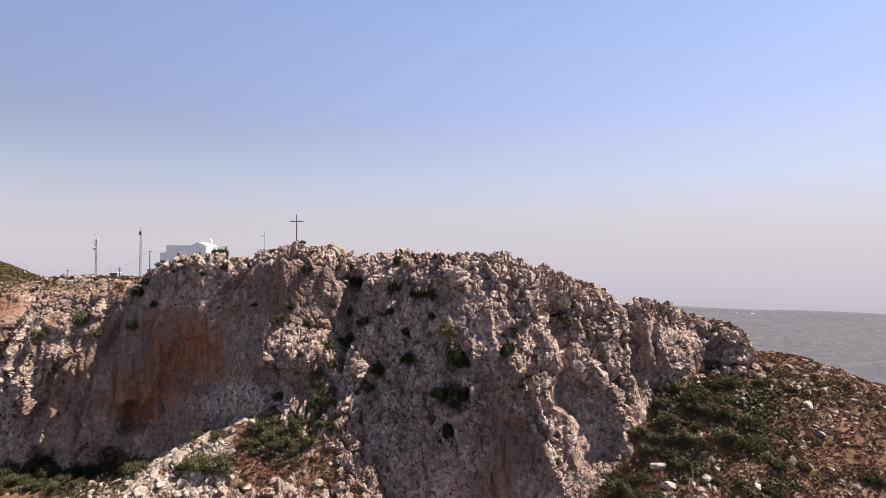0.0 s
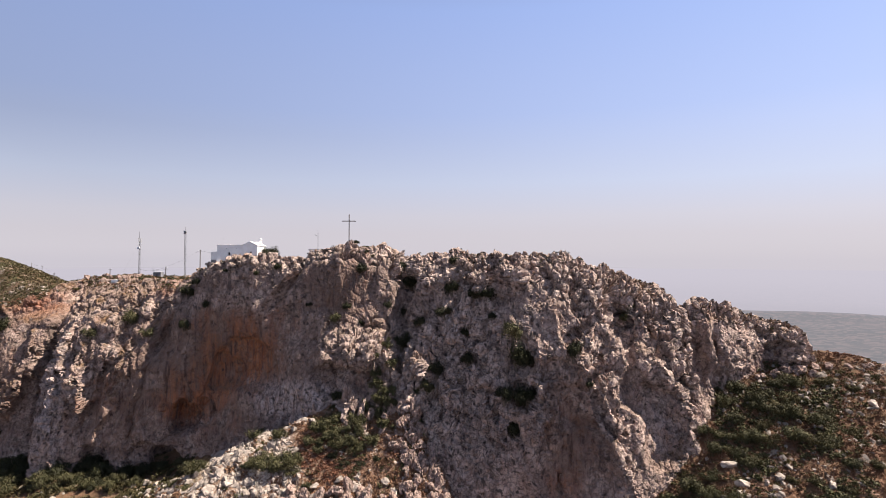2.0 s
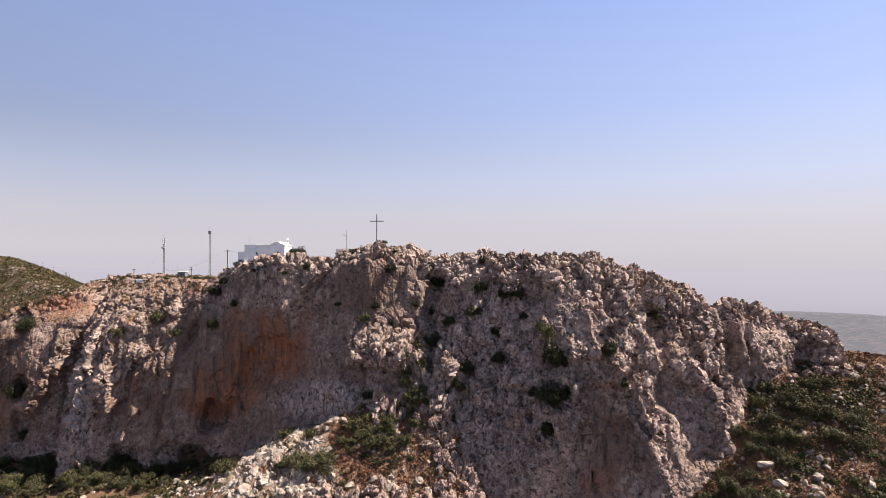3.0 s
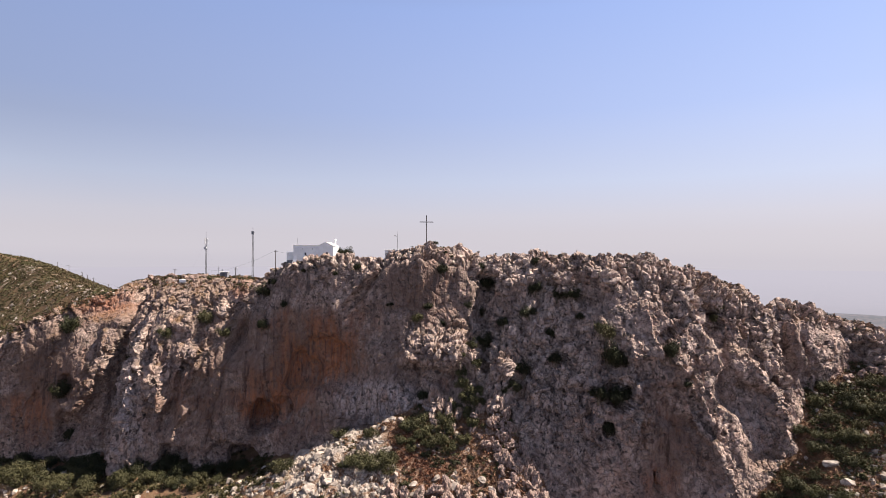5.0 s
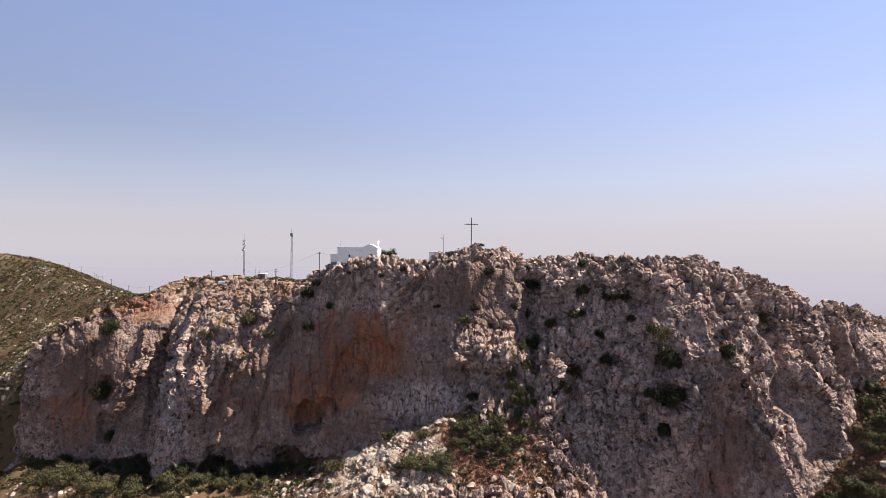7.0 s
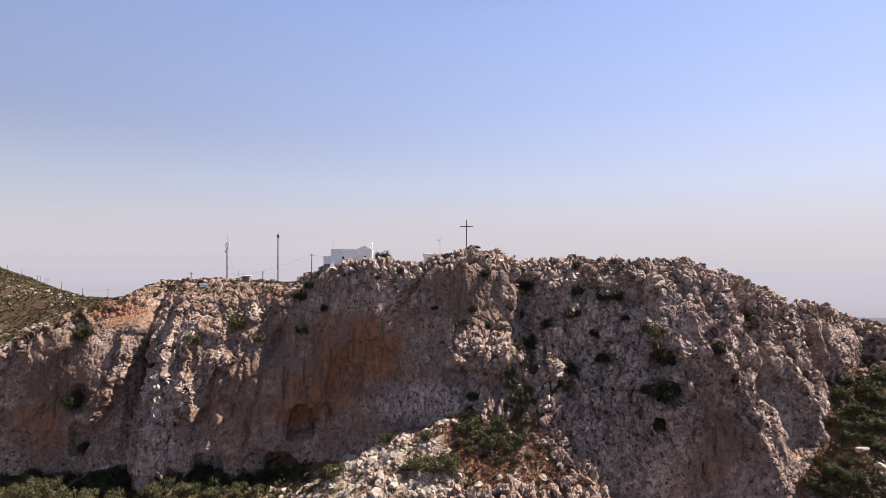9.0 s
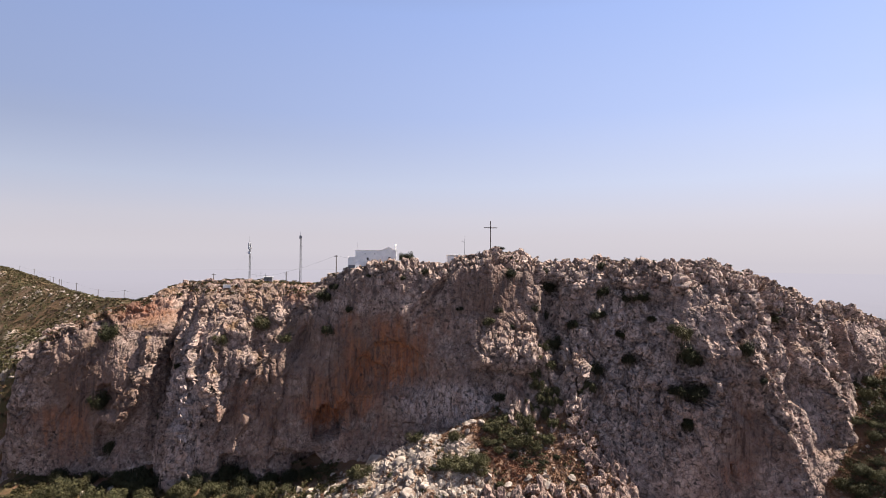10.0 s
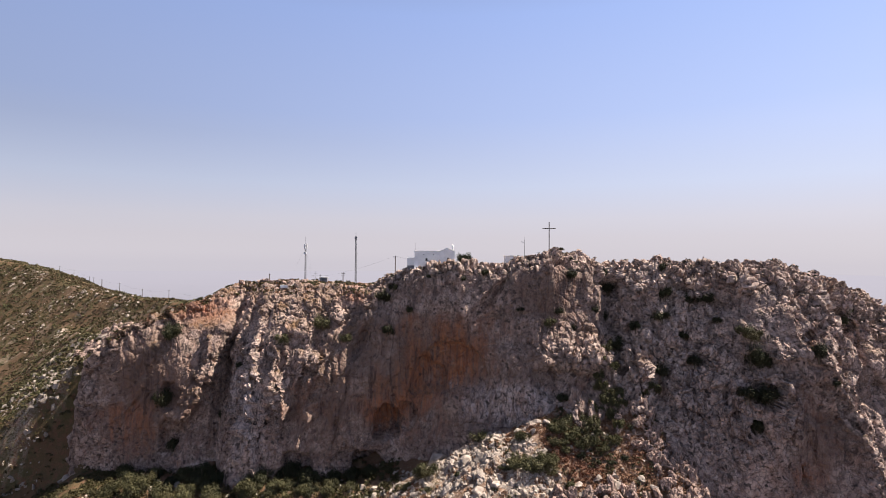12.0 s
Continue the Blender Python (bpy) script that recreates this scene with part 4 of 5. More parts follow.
    part("lightning_rod", whip, STEEL, c, "thin steel lightning rod")


def build_hut():
    h = tagged(empty("hut", -48.5, 148.5, 69.5), "low white flat-roofed hut among the rocks", "hut")
    bm = box(bmesh.new(), -2.0, 2.0, -1.3, 1.4, -1.5, 2.75, 0.03)
    part("wall", bm, WHITEWASH, h)
    part("roof", box(bmesh.new(), -2.15, 2.15, -1.45, 1.55, 2.752, 2.95, 0.04), ROOF_WHITE, h)
    part("door", box(bmesh.new(), -0.2, 0.7, -1.36, -1.3, 0.0, 2.0, 0.01), DARK_WOOD, h, "weathered dark door")


def build_cross():
    base = top_at(-39.0, 144.0)
    c = tagged(empty("summit_cross", -39.0, 144.0, base[2] - 0.2), "tall dark metal cross on the rocky summit", "cross")
    h = 81.7 - base[2] + 0.2
    part("post", box(bmesh.new(), -0.105, 0.105, -0.105, 0.105, 0, h, 0.02), DARK_WOOD, c)
    part("crossbar", box(bmesh.new(), -1.85, 1.85, -0.11, 0.11, h - 1.93, h - 1.72, 0.02), DARK_WOOD, c)
    part("footing", box(bmesh.new(), -0.5, 0.5, -0.5, 0.5, -0.6, 0.35, 0.06), STONE, c, "pale concrete footing")


def lattice(bm, w0, w1, h, legs=3, r=0.045, bays=12):
    """Legs and zigzag braces of a slender mast."""
    def corner(i, z):
        a = 2 * math.pi * i / legs + 0.4
        w = w0 + (w1 - w0) * z / h
        return Vector((w * math.cos(a), w * math.sin(a), z))
    for i in range(legs):
        rod(bm, corner(i, 0), corner(i, h), r, 5)
        for k in range(bays):
            z0, z1 = h * k / bays, h * (k + 1) / bays
            rod(bm, corner(i, z0), corner(i + 1, z1), r * 0.5, 4)
            rod(bm, corner(i, z1), corner(i + 1, z1), r * 0.5, 4)


def build_masts():
    a = top_at(-109.8, 171)
    m = tagged(empty("antenna_mast", -109.8, 171, a[2] - 0.3), "tall slender steel mast with white panel antennas", "mast")
    h = 78.0 - a[2]
    bm = bmesh.new()
    lattice(bm, 0.26, 0.2, h - 1.6, 3, 0.065, 16)
    part("lattice", bm, STEEL, m)
    part("spike", rod(bmesh.new(), (0, 0, h - 1.6), (0, 0, h + 0.6), 0.04), STEEL, m)
    for k in range(3):
        t = 2.1 * k + 0.5
        c, s = math.cos(t), math.sin(t)
        panel = box(bmesh.new(), -0.12, 0.12, -0.08, 0.08, 0, 1.9, 0.03)
        bmesh.ops.transform(panel, matrix=pose(0.5 * c, 0.5 * s, h - 3.4, 0, 0, math.degrees(t)), verts=panel.verts)
        part("panel_antenna", panel, ANTENNA, m, "pale panel antenna")
        arm = rod(bmesh.new(), (0.1 * c, 0.1 * s, h - 2.4), (0.45 * c, 0.45 * s, h - 2.4), 0.03, 5)
        part("bracket", arm, STEEL, m)
    drum = bmesh.new()
    rod(drum, (-0.1, -0.55, h - 4.6), (-0.1, -0.25, h - 4.6), 0.42, 16)
    part("dish", drum, ANTENNA, m, "small pale drum dish")
    for k in range(3):
        t = 2.1 * k + 1.3
        part("guy_wire", rod(bmesh.new(), (0, 0, h * 0.8), (5.5 * math.cos(t), 5.5 * math.sin(t), 0), 0.006, 4), STEEL, m)
    b = top_at(-93.8, 167.6)
    m2 = tagged(empty("lattice_mast", -93.8, 167.6, b[2] - 0.3), "lattice steel mast with a dark box near its tip", "mast")
    h2 = 79.4 - b[2]
    bm = bmesh.new()
    lattice(bm, 0.30, 0.24, h2 - 0.9, 3, 0.055, 18)
    part("lattice", bm, STEEL, m2)
    part("head_box", box(bmesh.new(), -0.38, 0.38, -0.3, 0.3, h2 - 1.7, h2 - 0.7, 0.05), GREY_PLINTH, m2, "dark equipment box")
    part("spike", rod(bmesh.new(), (0, 0, h2 - 0.7), (0, 0, h2 + 0.5), 0.05), STEEL, m2)
    for k in range(4):
        z = h2 * (0.35 + 0.13 * k)
        part("step_bracket", rod(bmesh.new(), (0.1, 0, z), (0.75, -0.1, z + 0.15), 0.03, 5), STEEL, m2)
    # equipment cabin and low aerials between the masts
    cab = top_at(-104.2, 172)
    k = tagged(empty("equipment_cabin", -104.2, 172, cab[2] - 0.4), "small grey flat-roofed equipment cabin", "cabin")
    part("wall", box(bmesh.new(), -1.2, 1.2, -0.9, 0.9, 0, 1.7, 0.03), GREY_PLINTH, k)
    part("roof", box(bmesh.new(), -1.35, 1.35, -1.05, 1.05, 1.702, 1.85, 0.03), ROOF_WHITE, k)
    part("door", box(bmesh.new(), -0.4, 0.4, -0.95, -0.904, 0.1, 1.6, 0.01), STEEL, k, "plain steel door")
    for x, y, hh in ((-107, 174, 3.2), (-105.5, 173.5, 2.6)):
        g = top_at(x, y)
        p = tagged(empty("aerial", x, y, g[2] - 0.2), "thin steel whip aerial beside the cabin", "aerial", "aerials by the cabin")
        part("pole", rod(bmesh.new(), (0, 0, 0), (0, 0, hh), 0.04), STEEL, p)
        part("crosspiece", rod(bmesh.new(), (-0.5, 0, hh * 0.8), (0.5, 0, hh * 0.8), 0.03), STEEL, p)
    wall_spot = top_at(-114.5, 168.5)
    tank = tagged(empty("wall_stub", -114.5, 168.5, wall_spot[2] - 0.3), "low whitewashed wall stub by the mast", "wall")
    part("stub", box(bmesh.new(), -2.4, 2.4, -0.3, 0.3, 0, 0.95, 0.06), WHITEWASH, tank)


def build_lamp_pole():
    g = top_at(-46.6, 141.0)
    p = tagged(empty("lamp_pole", -46.6, 141.0, g[2] - 0.3), "slim grey lamp pole beside the cross", "pole")
    h = 76.8 - g[2]
    part("pole", rod(bmesh.new(), (0, 0, 0), (0, 0, h), 0.06, 8, 0.045), STEEL, p)
    part("arm", rod(bmesh.new(), (0, 0, h - 0.9), (-0.55, 0, h - 0.5), 0.035), STEEL, p)
    part("lamp_head", box(bmesh.new(), -0.85, -0.5, -0.12, 0.12, h - 0.55, h - 0.4, 0.03), GREY_PLINTH, p, "grey lamp head")
    part("whip", rod(bmesh.new(), (0, 0, h), (0, 0, h + 0.8), 0.02), STEEL, p)


def utility_pole(x, y, z, h, arms, group=""):
    p = tagged(empty("utility_pole", x, y, z - 0.5), "weathered wooden utility pole with a crossarm", "pole", group)
    part("pole", rod(bmesh.new(), (0, 0, 0), (0, 0, h + 0.5), 0.14, 8, 0.10), DARK_WOOD, p)
    for k in range(arms):
        z1 = h + 0.1 - 0.55 * k
        arm = part("crossarm", box(bmesh.new(), -0.6, 0.6, -0.05, 0.05, z1, z1 + 0.1, 0.01), DARK_WOOD, p)
        for a in (-0.5, 0.5):
            part("insulator", rod(bmesh.new(), (a, 0, z1 + 0.1), (a, 0, z1 + 0.3), 0.05, 6, 0.03), ANTENNA, arm)
    return Vector((x, y, z + h))


def sagging_cable(a, b, sag):
    cu = bpy.data.curves.new("cable", "CURVE")
    cu.dimensions, cu.bevel_depth, cu.bevel_resolution = "3D", 0.013, 1
    sp = cu.splines.new("POLY")
    sp.points.add(20)
    for i in range(21):
        t = i / 20
        p = a.lerp(b, t)
        sp.points[i].co = (p.x, p.y, p.z - 4 * sag * t * (1 - t), 1)
    cu.materials.append(CABLE)
    tagged(new("cable", cu), "thin black overhead cable between poles", "cable", "overhead cables")


build_chapel()
build_hut()
build_cross()
build_masts()
build_lamp_pole()
g3, g4 = top_at(-97.1, 162.5), top_at(-81.3, 150)
pole_a = utility_pole(-97.1, 162.5, g3[2], 67.3 - g3[2], 2, "utility poles on the top")
pole_b = utility_pole(-81.3, 150, g4[2], 72.2 - g4[2], 1, "utility poles on the top")
sagging_cable(pole_a, pole_b, 0.35)
sagging_cable(pole_b, Vector((-77.4, 149, 71.3)), 0.15)
sagging_cable(pole_a, Vector((-109.8, 171, 66.5)), 0.8)
line = []
for x, y, h in ((-122, 176, 3.0), (-170, 262, 4.2), (-195, 277, 6.6), (-216, 295, 5.5), (-240, 320, 6.5), (-262, 343, 6.0), (-276, 370, 6.0), (-290, 386, 5.5),
                (-306, 410, 5.5), (-322, 419, 6.0), (-340, 432, 5.5)):
    z = top_at(x, y)[2] if x > -130 else ground_at(x, y)
    line.append(utility_pole(x, y, z, h, 1, "power line over the saddle"))
for a, b in zip(line[1:], line[2:]):
    sagging_cable(a, b, 0.9)


# ---- plants and stones ----
def leaf_cloud(seed, rx, rz, blobs, leaves, size):
    """Corners of many small leaf sprays on an uneven crown of several lobes."""
    r = np.random.default_rng(seed)
    c = r.normal(size=(blobs, 3)) * (0.42, 0.42, 0.30) * np.array([rx, rx, rz])
    c[:, 2] = np.abs(c[:, 2]) * 0.9 + rz * 0.35
    size_b = r.uniform(0.22, 0.55, blobs) * min(rx, rz * 1.2)
    which = r.integers(0, blobs, leaves)
    d = r.normal(size=(leaves, 3))
    d /= np.linalg.norm(d, axis=1)[:, None]
    mid = c[which] + d * (size_b[which] * r.uniform(0.4, 1.2, leaves))[:, None] * (1, 1, 0.85)
    mid[:, 2] = np.maximum(mid[:, 2], 0.02 * rz)
    t = np.cross(d, r.normal(size=(leaves, 3)))
    t /= np.linalg.norm(t, axis=1)[:, None]
    n = d + 0.7 * r.normal(size=(leaves, 3))
    b = np.cross(t, n)
    b /= np.linalg.norm(b, axis=1)[:, None]
    s = size * r.uniform(0.6, 1.35, leaves)[:, None]
    return np.stack([mid - t * s - b * s * 0.6, mid + t * s - b * s * 0.5, mid + t * s * 0.7 + b * s * 0.7, mid - t * s * 0.8 + b * s * 0.6], 1)


def leaf_mesh(name, quads, mat):
    v = quads.reshape(-1, 3)
    return mesh_of(name, v, np.arange(len(v), dtype=np.int32).reshape(-1, 4), mat)


def make_shrub(seed, rx, rz, mat, label, size=0.042):
    s = tagged(empty("shrub"), label, "shrub")
    crown = new("foliage", leaf_mesh("foliage", leaf_cloud(seed, rx, rz, 16, 3600, size), mat))
    crown.parent = s
    r = np.random.default_rng(seed + 50)
    bm = bmesh.new()
    for k in range(5):
        a = r.uniform(0, 6.28)
        rod(bm, (0.05 * math.cos(a), 0.05 * math.sin(a), -0.5 * rz), (0.5 * rx * math.cos(a), 0.5 * rx * math.sin(a), rz * r.uniform(0.5, 0.9)), 0.07 * rx, 5, 0.02)
    part("stem", bm, BARK, s)
    return s


SHRUBS = {"dark": [], "green": [], "olive": [], "tall": []}
for k in range(3):
    SHRUBS["dark"].append(make_shrub(10 + k, 1.0, 0.95, LEAF_DARK, "dark evergreen shrub clinging to the rock"))
    SHRUBS["green"].append(make_shrub(20 + k, 1.0, 0.9, LEAF_GREEN, "leafy green shrub rooted between rocks"))
    SHRUBS["olive"].append(make_shrub(30 + k, 1.0, 0.75, LEAF_OLIVE, "low olive-green scrub bush on stony soil"))
    SHRUBS["tall"].append(make_shrub(40 + k, 0.75, 1.35, LEAF_GREEN, "upright yellow-green bush beside the cliff"))
PLANTED = set()


def plant(kind, x, y, z, r, group, height=1.0):
    k = random.randrange(3)
    source = SHRUBS[kind][k]
    m = pose(x, y, z, random.uniform(-8, 8), random.uniform(-8, 8), random.uniform(0, 360)) @ Matrix.Diagonal((r, r, r * height * random.uniform(0.85, 1.1), 1))
    if source.name not in PLANTED:
        PLANTED.add(source.name)
        ob = source
        ob.matrix_basis = m
    else:
        ob = copy_thing(source, pose(x, y, z))
        ob.matrix_basis = m
    tagged(ob, group=group)


def plant_face(kind, spots, group):
    for x, z, r in spots:
        p = cliff_at(x, z - 0.5 * r)
        plant(kind, p[0], p[1] + 0.05 * r, p[2] - 0.3 * r, r * 1.3, group, 1.45)


def plant_ground(kind, spots, group, grow=1.0):
    for x, y, r in spots:
        r = r * grow
        plant(kind, x, y, ground_at(x, y) - 0.15, r * 1.08, group, 1.2)


plant_face("dark", ((3.0, 48.2, 2.8), (-0.6, 40.8, 1.7), (4.2, 40.4, 2.4), (1.6, 33.4, 1.8), (-8.2, 52.3, 1.8), (-8.2, 46.9, 1.4), (-15.1, 44, 1.7),
                    (-11.7, 62.8, 1.6), (-13.3, 57, 1.7), (-19.3, 54.4, 1.3), (-24.1, 49.4, 1.7), (13.1, 50.9, 1.6), (-6.8, 61.2, 1.2), (-3.4, 61.6, 1.9)), "shrubs on the cliff")
plant_face("dark", ((-84, 60.7, 2.0), (-83.4, 52, 1.6), (-77.1, 57.5, 1.0), (-38.5, 57.7, 1.0), (-34.2, 53.7, 1.0), (-47.8, 58.1, 0.9), (-34.8, 67.3, 1.4),
                    (-11.3, 69.2, 1.1), (-22.4, 63.6, 1.7), (-39.1, 36.6, 1.4), (-148.4, 30.4, 2.3), (-144.4, 17.1, 2.1), (-146.2, 49.3, 2.5)), "shrubs on the cliff")
plant_face("green", ((1.6, 54.1, 2.0), (-41.1, 54.7, 1.4), (-17.7, 40.1, 1.5), (-33.7, 31.6, 1.7), (-101.9, 53.1, 2.2), (-94.5, 49.6, 1.4),
                     (-112.3, 48.5, 1.5), (-19.6, 38.7, 1.2), (-26.4, 44.5, 1.2)), "shrubs on the cliff")
plant_face("tall", ((-30.1, 41.8, 1.7), (-29.7, 39, 1.5), (-25.3, 30.7, 1.8), (-27.2, 35.5, 1.7), (27.5, 58.5, 1.2), (26.2, 56.2, 1.1)), "shrubs on the cliff")
plant_ground("dark", ((-109.5, 146, 2.4), (-103.3, 143.6, 2.7), (-115.3, 145.5, 3.0), (-97.6, 143.6, 2.2), (-92, 143, 2.4), (-108, 146.5, 2.6), (-88, 143, 2.2), (-133, 153, 3.2),
                      (-128, 150, 3.0), (-60.5, 135.5, 2.2), (-63, 136.5, 1.6)), "shrubs at the foot of the cliff")
plant_ground("green", ((-119.3, 142.4, 2.7), (-149, 147.5, 3.4), (-141.9, 146.1, 3.0), (-156.7, 149.5, 2.5), (-127.5, 142.5, 3.2), (-92, 138.1, 1.7), (-112, 141, 2.4), (-104, 139, 2.2),
                       (-135, 144, 2.8), (-98, 137, 2.0), (-59.5, 133.5, 2.1)), "shrubs at the foot of the cliff")
plant_ground("green", ((-41.5, 125.5, 2.4), (-37.5, 124.5, 2.3), (-34.2, 122.2, 2.0), (-38, 121.5, 1.8), (-51.4, 123.3, 1.7), (-53.8, 117.2, 2.6), (-49.4, 116.2, 2.9), (-46.4, 117.2, 2.3), (-43, 124.9, 2.6), (-39.7, 123.3, 2.4), (-44.2, 121.5, 1.8), (-35.8, 121.5, 2.1),
                       (-32.1, 120.4, 1.8), (-73.6, 129.3, 3.0), (-77.8, 130.1, 1.9), (-39.7, 126.6, 1.9), (-53, 120.3, 1.5), (-47.5, 118.6, 1.8), (-41.5, 121, 1.7), (-50.6, 118.2, 1.9)), "shrubs on the spur", 0.88)
plant_ground("tall", ((-29.4, 121.6, 1.9), (-27.3, 123.9, 1.8), (-25, 126.5, 1.5), (-33, 123.5, 1.5)), "shrubs on the spur")
plant_ground("green", ((50.8, 119, 2.2), (53.3, 115, 2.4), (57, 110.6, 2.5), (61.1, 107.7, 2.1), (45.8, 111.5, 2.2), (48.6, 107.5, 2.3), (34.2, 104.4, 2.4), (29.9, 104.5, 2.2), (32.2, 101.6, 2.0),
                       (44.7, 103.7, 1.8), (55.3, 105.3, 2.5), (59.4, 103, 2.0), (61.4, 99.4, 1.8), (62.9, 117.3, 1.8), (53.2, 112.3, 2.0), (46.3, 115.5, 1.6), (58.4, 117.5, 1.7)), "shrubs on the east slope")
plant_ground("olive", ((61.8, 119.5, 1.7), (68.3, 117, 1.6), (73.3, 114.5, 1.4), (79.9, 118, 1.0), (70.9, 104.1, 1.3), (66.6, 105.8, 1.5), (75.2, 94.8, 1.8), (53.3, 97.8, 1.4), (49.7, 98.7, 1.2),
                       (58.1, 95.8, 1.2), (65.3, 99, 1.4), (51, 109.5, 1.5), (55.5, 113, 1.6), (60, 113.6, 1.5), (64, 110, 1.3)), "shrubs on the east slope")
for x, y, r in ((-62.6, 149.6, 1.5), (-60.9, 149.9, 1.7)):
    p = top_at(x, y)
    plant("dark", x, y, p[2] - 0.2, r, "shrubs on the top", 1.7)
for x, y, r, kind in ((-101, 166, 1.3, "green"), (-98.6, 165, 1.1, "dark"), (-95, 163, 1.0, "olive"), (-106, 166, 1.2, "dark"), (-117, 170, 1.0, "olive"),
                      (-130, 173, 1.0, "olive"), (-92, 160, 1.1, "dark"), (-124, 175, 1.1, "olive"), (-37, 141.5, 0.9, "dark"), (-41.5, 142.2, 0.7, "olive"), (-34, 140.6, 0.8, "dark"), (-32, 140, 0.7, "olive"),
                      (62, 124, 0.8, "olive"), (38, 124.5, 0.9, "olive"), (24, 127.5, 0.7, "olive")):
    p = top_at(x, y)
    plant(kind, p[0], p[1], p[2] - 0.55, r, "shrubs on the top")


# low scrub and dry brush, far too many to count
def scatter_brush(name, count, spots, size, mat, label, seed, per=30, leaf=0.2):
    r = np.random.default_rng(seed)
    out_quads = []
    kinds = [leaf_cloud(seed + k, 1.0, 0.7, 5, per, leaf) for k in range(6)]
    for k, (x, y, z) in enumerate(spots(r, count)):
        s = size * r.uniform(0.55, 1.5)
        a = r.uniform(0, 6.28)
        q = kinds[k % 6] * s
        q = np.stack([q[..., 0] * math.cos(a) - q[..., 1] * math.sin(a), q[..., 0] * math.sin(a) + q[..., 1] * math.cos(a), q[..., 2]], -1)
        out_quads.append(q + np.array([x, y, z - 0.12 * s]))
    tagged(new(name, leaf_mesh(name, np.concatenate(out_quads), mat)), label, "brush", kind="stuff")


def on_ground(x0, x1, y0, y1, keep):
    def spots(r, count):
        x, y = r.uniform(x0, x1, count * 6), r.uniform(y0, y1, count * 6)
        ok = keep(x, y)
        x, y = x[ok][:count], y[ok][:count]
        return np.stack([x, y, ground_at(x, y)], 1)
    return spots


def thick(x, y, scale, cut, seed):
    return fbm(x / scale, y / scale, 0 * x + seed, 3) > cut


scatter_brush("green_scrub", 1500, on_ground(30, 105, 92, 125, lambda x, y: thick(x, y, 7, -0.05, 3.3) & (x + 0.5 * (120 - y) < 72 + 8 * fbm(x / 6, y / 6, 0 * x, 2))), 0.75, LEAF_GREEN, "dense low green scrub on the stony slope", 61, 46)
scatter_brush("olive_scrub", 1900, on_ground(24, 108, 92, 127, lambda x, y: thick(x, y, 9, 0.0, 8.1)), 0.6, LEAF_OLIVE, "low olive scrub between pale stones", 62, 36)
scatter_brush("dry_brush", 14000, on_ground(22, 110, 92, 128, lambda x, y: thick(x, y, 6, -0.75, 5.7)), 0.46, LEAF_DRY, "reddish brown dry brush on the slope", 63, 28)
scatter_brush("spur_brush", 8000, on_ground(-90, -12, 104, 133, lambda x, y: (thick(x, y, 5, -0.3, 2.2) | (x > -47)) & (spur(x, y) > 8) & ((x > -47) | thick(x, y, 4, 0.1, 6.2))), 0.5, LEAF_DRY, "reddish brown dry brush among the spur's rocks", 64, 28)
scatter_brush("spur_scrub", 700, on_ground(-60, -18, 108, 130, lambda x, y: thick(x, y, 5, 0.12, 6.6) & (spur(x, y) > 15)), 0.6, LEAF_GREEN, "low green scrub on the spur", 65, 39)
on_hill = lambda cut, scale, seed: (lambda x, y: thick(x, y, scale, cut, seed) & (hill(x, y) > base_front(x, y) - 1))
scatter_brush("hill_scrub", 19000, on_ground(-430, -145, 165, 430, on_hill(-0.35, 16, 1.4)), 0.75, LEAF_OLIVE, "dense olive scrub over the far hillside", 66, 11, 0.33)
scatter_brush("hill_dark_scrub", 6500, on_ground(-430, -145, 165, 430, on_hill(-0.05, 14, 9.4)), 1.05, LEAF_GREEN, "dark green bushes over the far hillside", 67, 11, 0.33)
scatter_brush("hill_dry_brush", 8000, on_ground(-430, -145, 165, 430, on_hill(-0.1, 20, 4.4)), 0.8, LEAF_TAN, "brown dry brush over the far hillside", 72, 10, 0.33)
scatter_brush("crest_scrub", 5000, on_ground(-620, -290, 380, 620, lambda x, y: hill(x, y) > 30), 1.2, LEAF_OLIVE, "olive scrub over the hill's far crest", 73, 9, 0.36)
scatter_brush("rib_scrub", 2600, on_ground(-235, -158, 160, 240, lambda x, y: thick(x, y, 6, -0.2, 7.1) & (shoulder(x, y) > np.maximum(hill(x, y), base_front(x, y)) - 4)), 0.6, LEAF_OLIVE, "olive scrub between the rocks of the western rib", 74, 22, 0.2)
scatter_brush("rib_bushes", 900, on_ground(-235, -158, 160, 240, lambda x, y: thick(x, y, 5, 0.05, 2.9) & (shoulder(x, y) > np.maximum(hill(x, y), base_front(x, y)) - 4)), 0.9, LEAF_GREEN, "dark bushes on the flank of the western rib", 75, 26, 0.26)
scatter_brush("foot_scrub", 3200, on_ground(-186, -80, 128, 165, lambda x, y: thick(x, y, 7, -0.15, 4.1)), 0.95, LEAF_OLIVE, "olive scrub along the foot of the cliff", 68, 32)


def top_spots(x0, x1, w0, w1, cut):
    def spots(r, count):
        flat = TOP.reshape(-1, 3)
        ok = (flat[:, 0] > x0) & (flat[:, 0] < x1)
        flat = flat[ok]
        depth = flat[:, 1] - crest_y(flat[:, 0])
        flat = flat[(depth > w0) & (depth < w1)]
        flat = flat[fbm(flat[:, 0] / 5, flat[:, 1] / 5, 0 * flat[:, 0] + 7.7, 3) > cut]
        return flat[r.integers(0, len(flat), count)]
    return spots


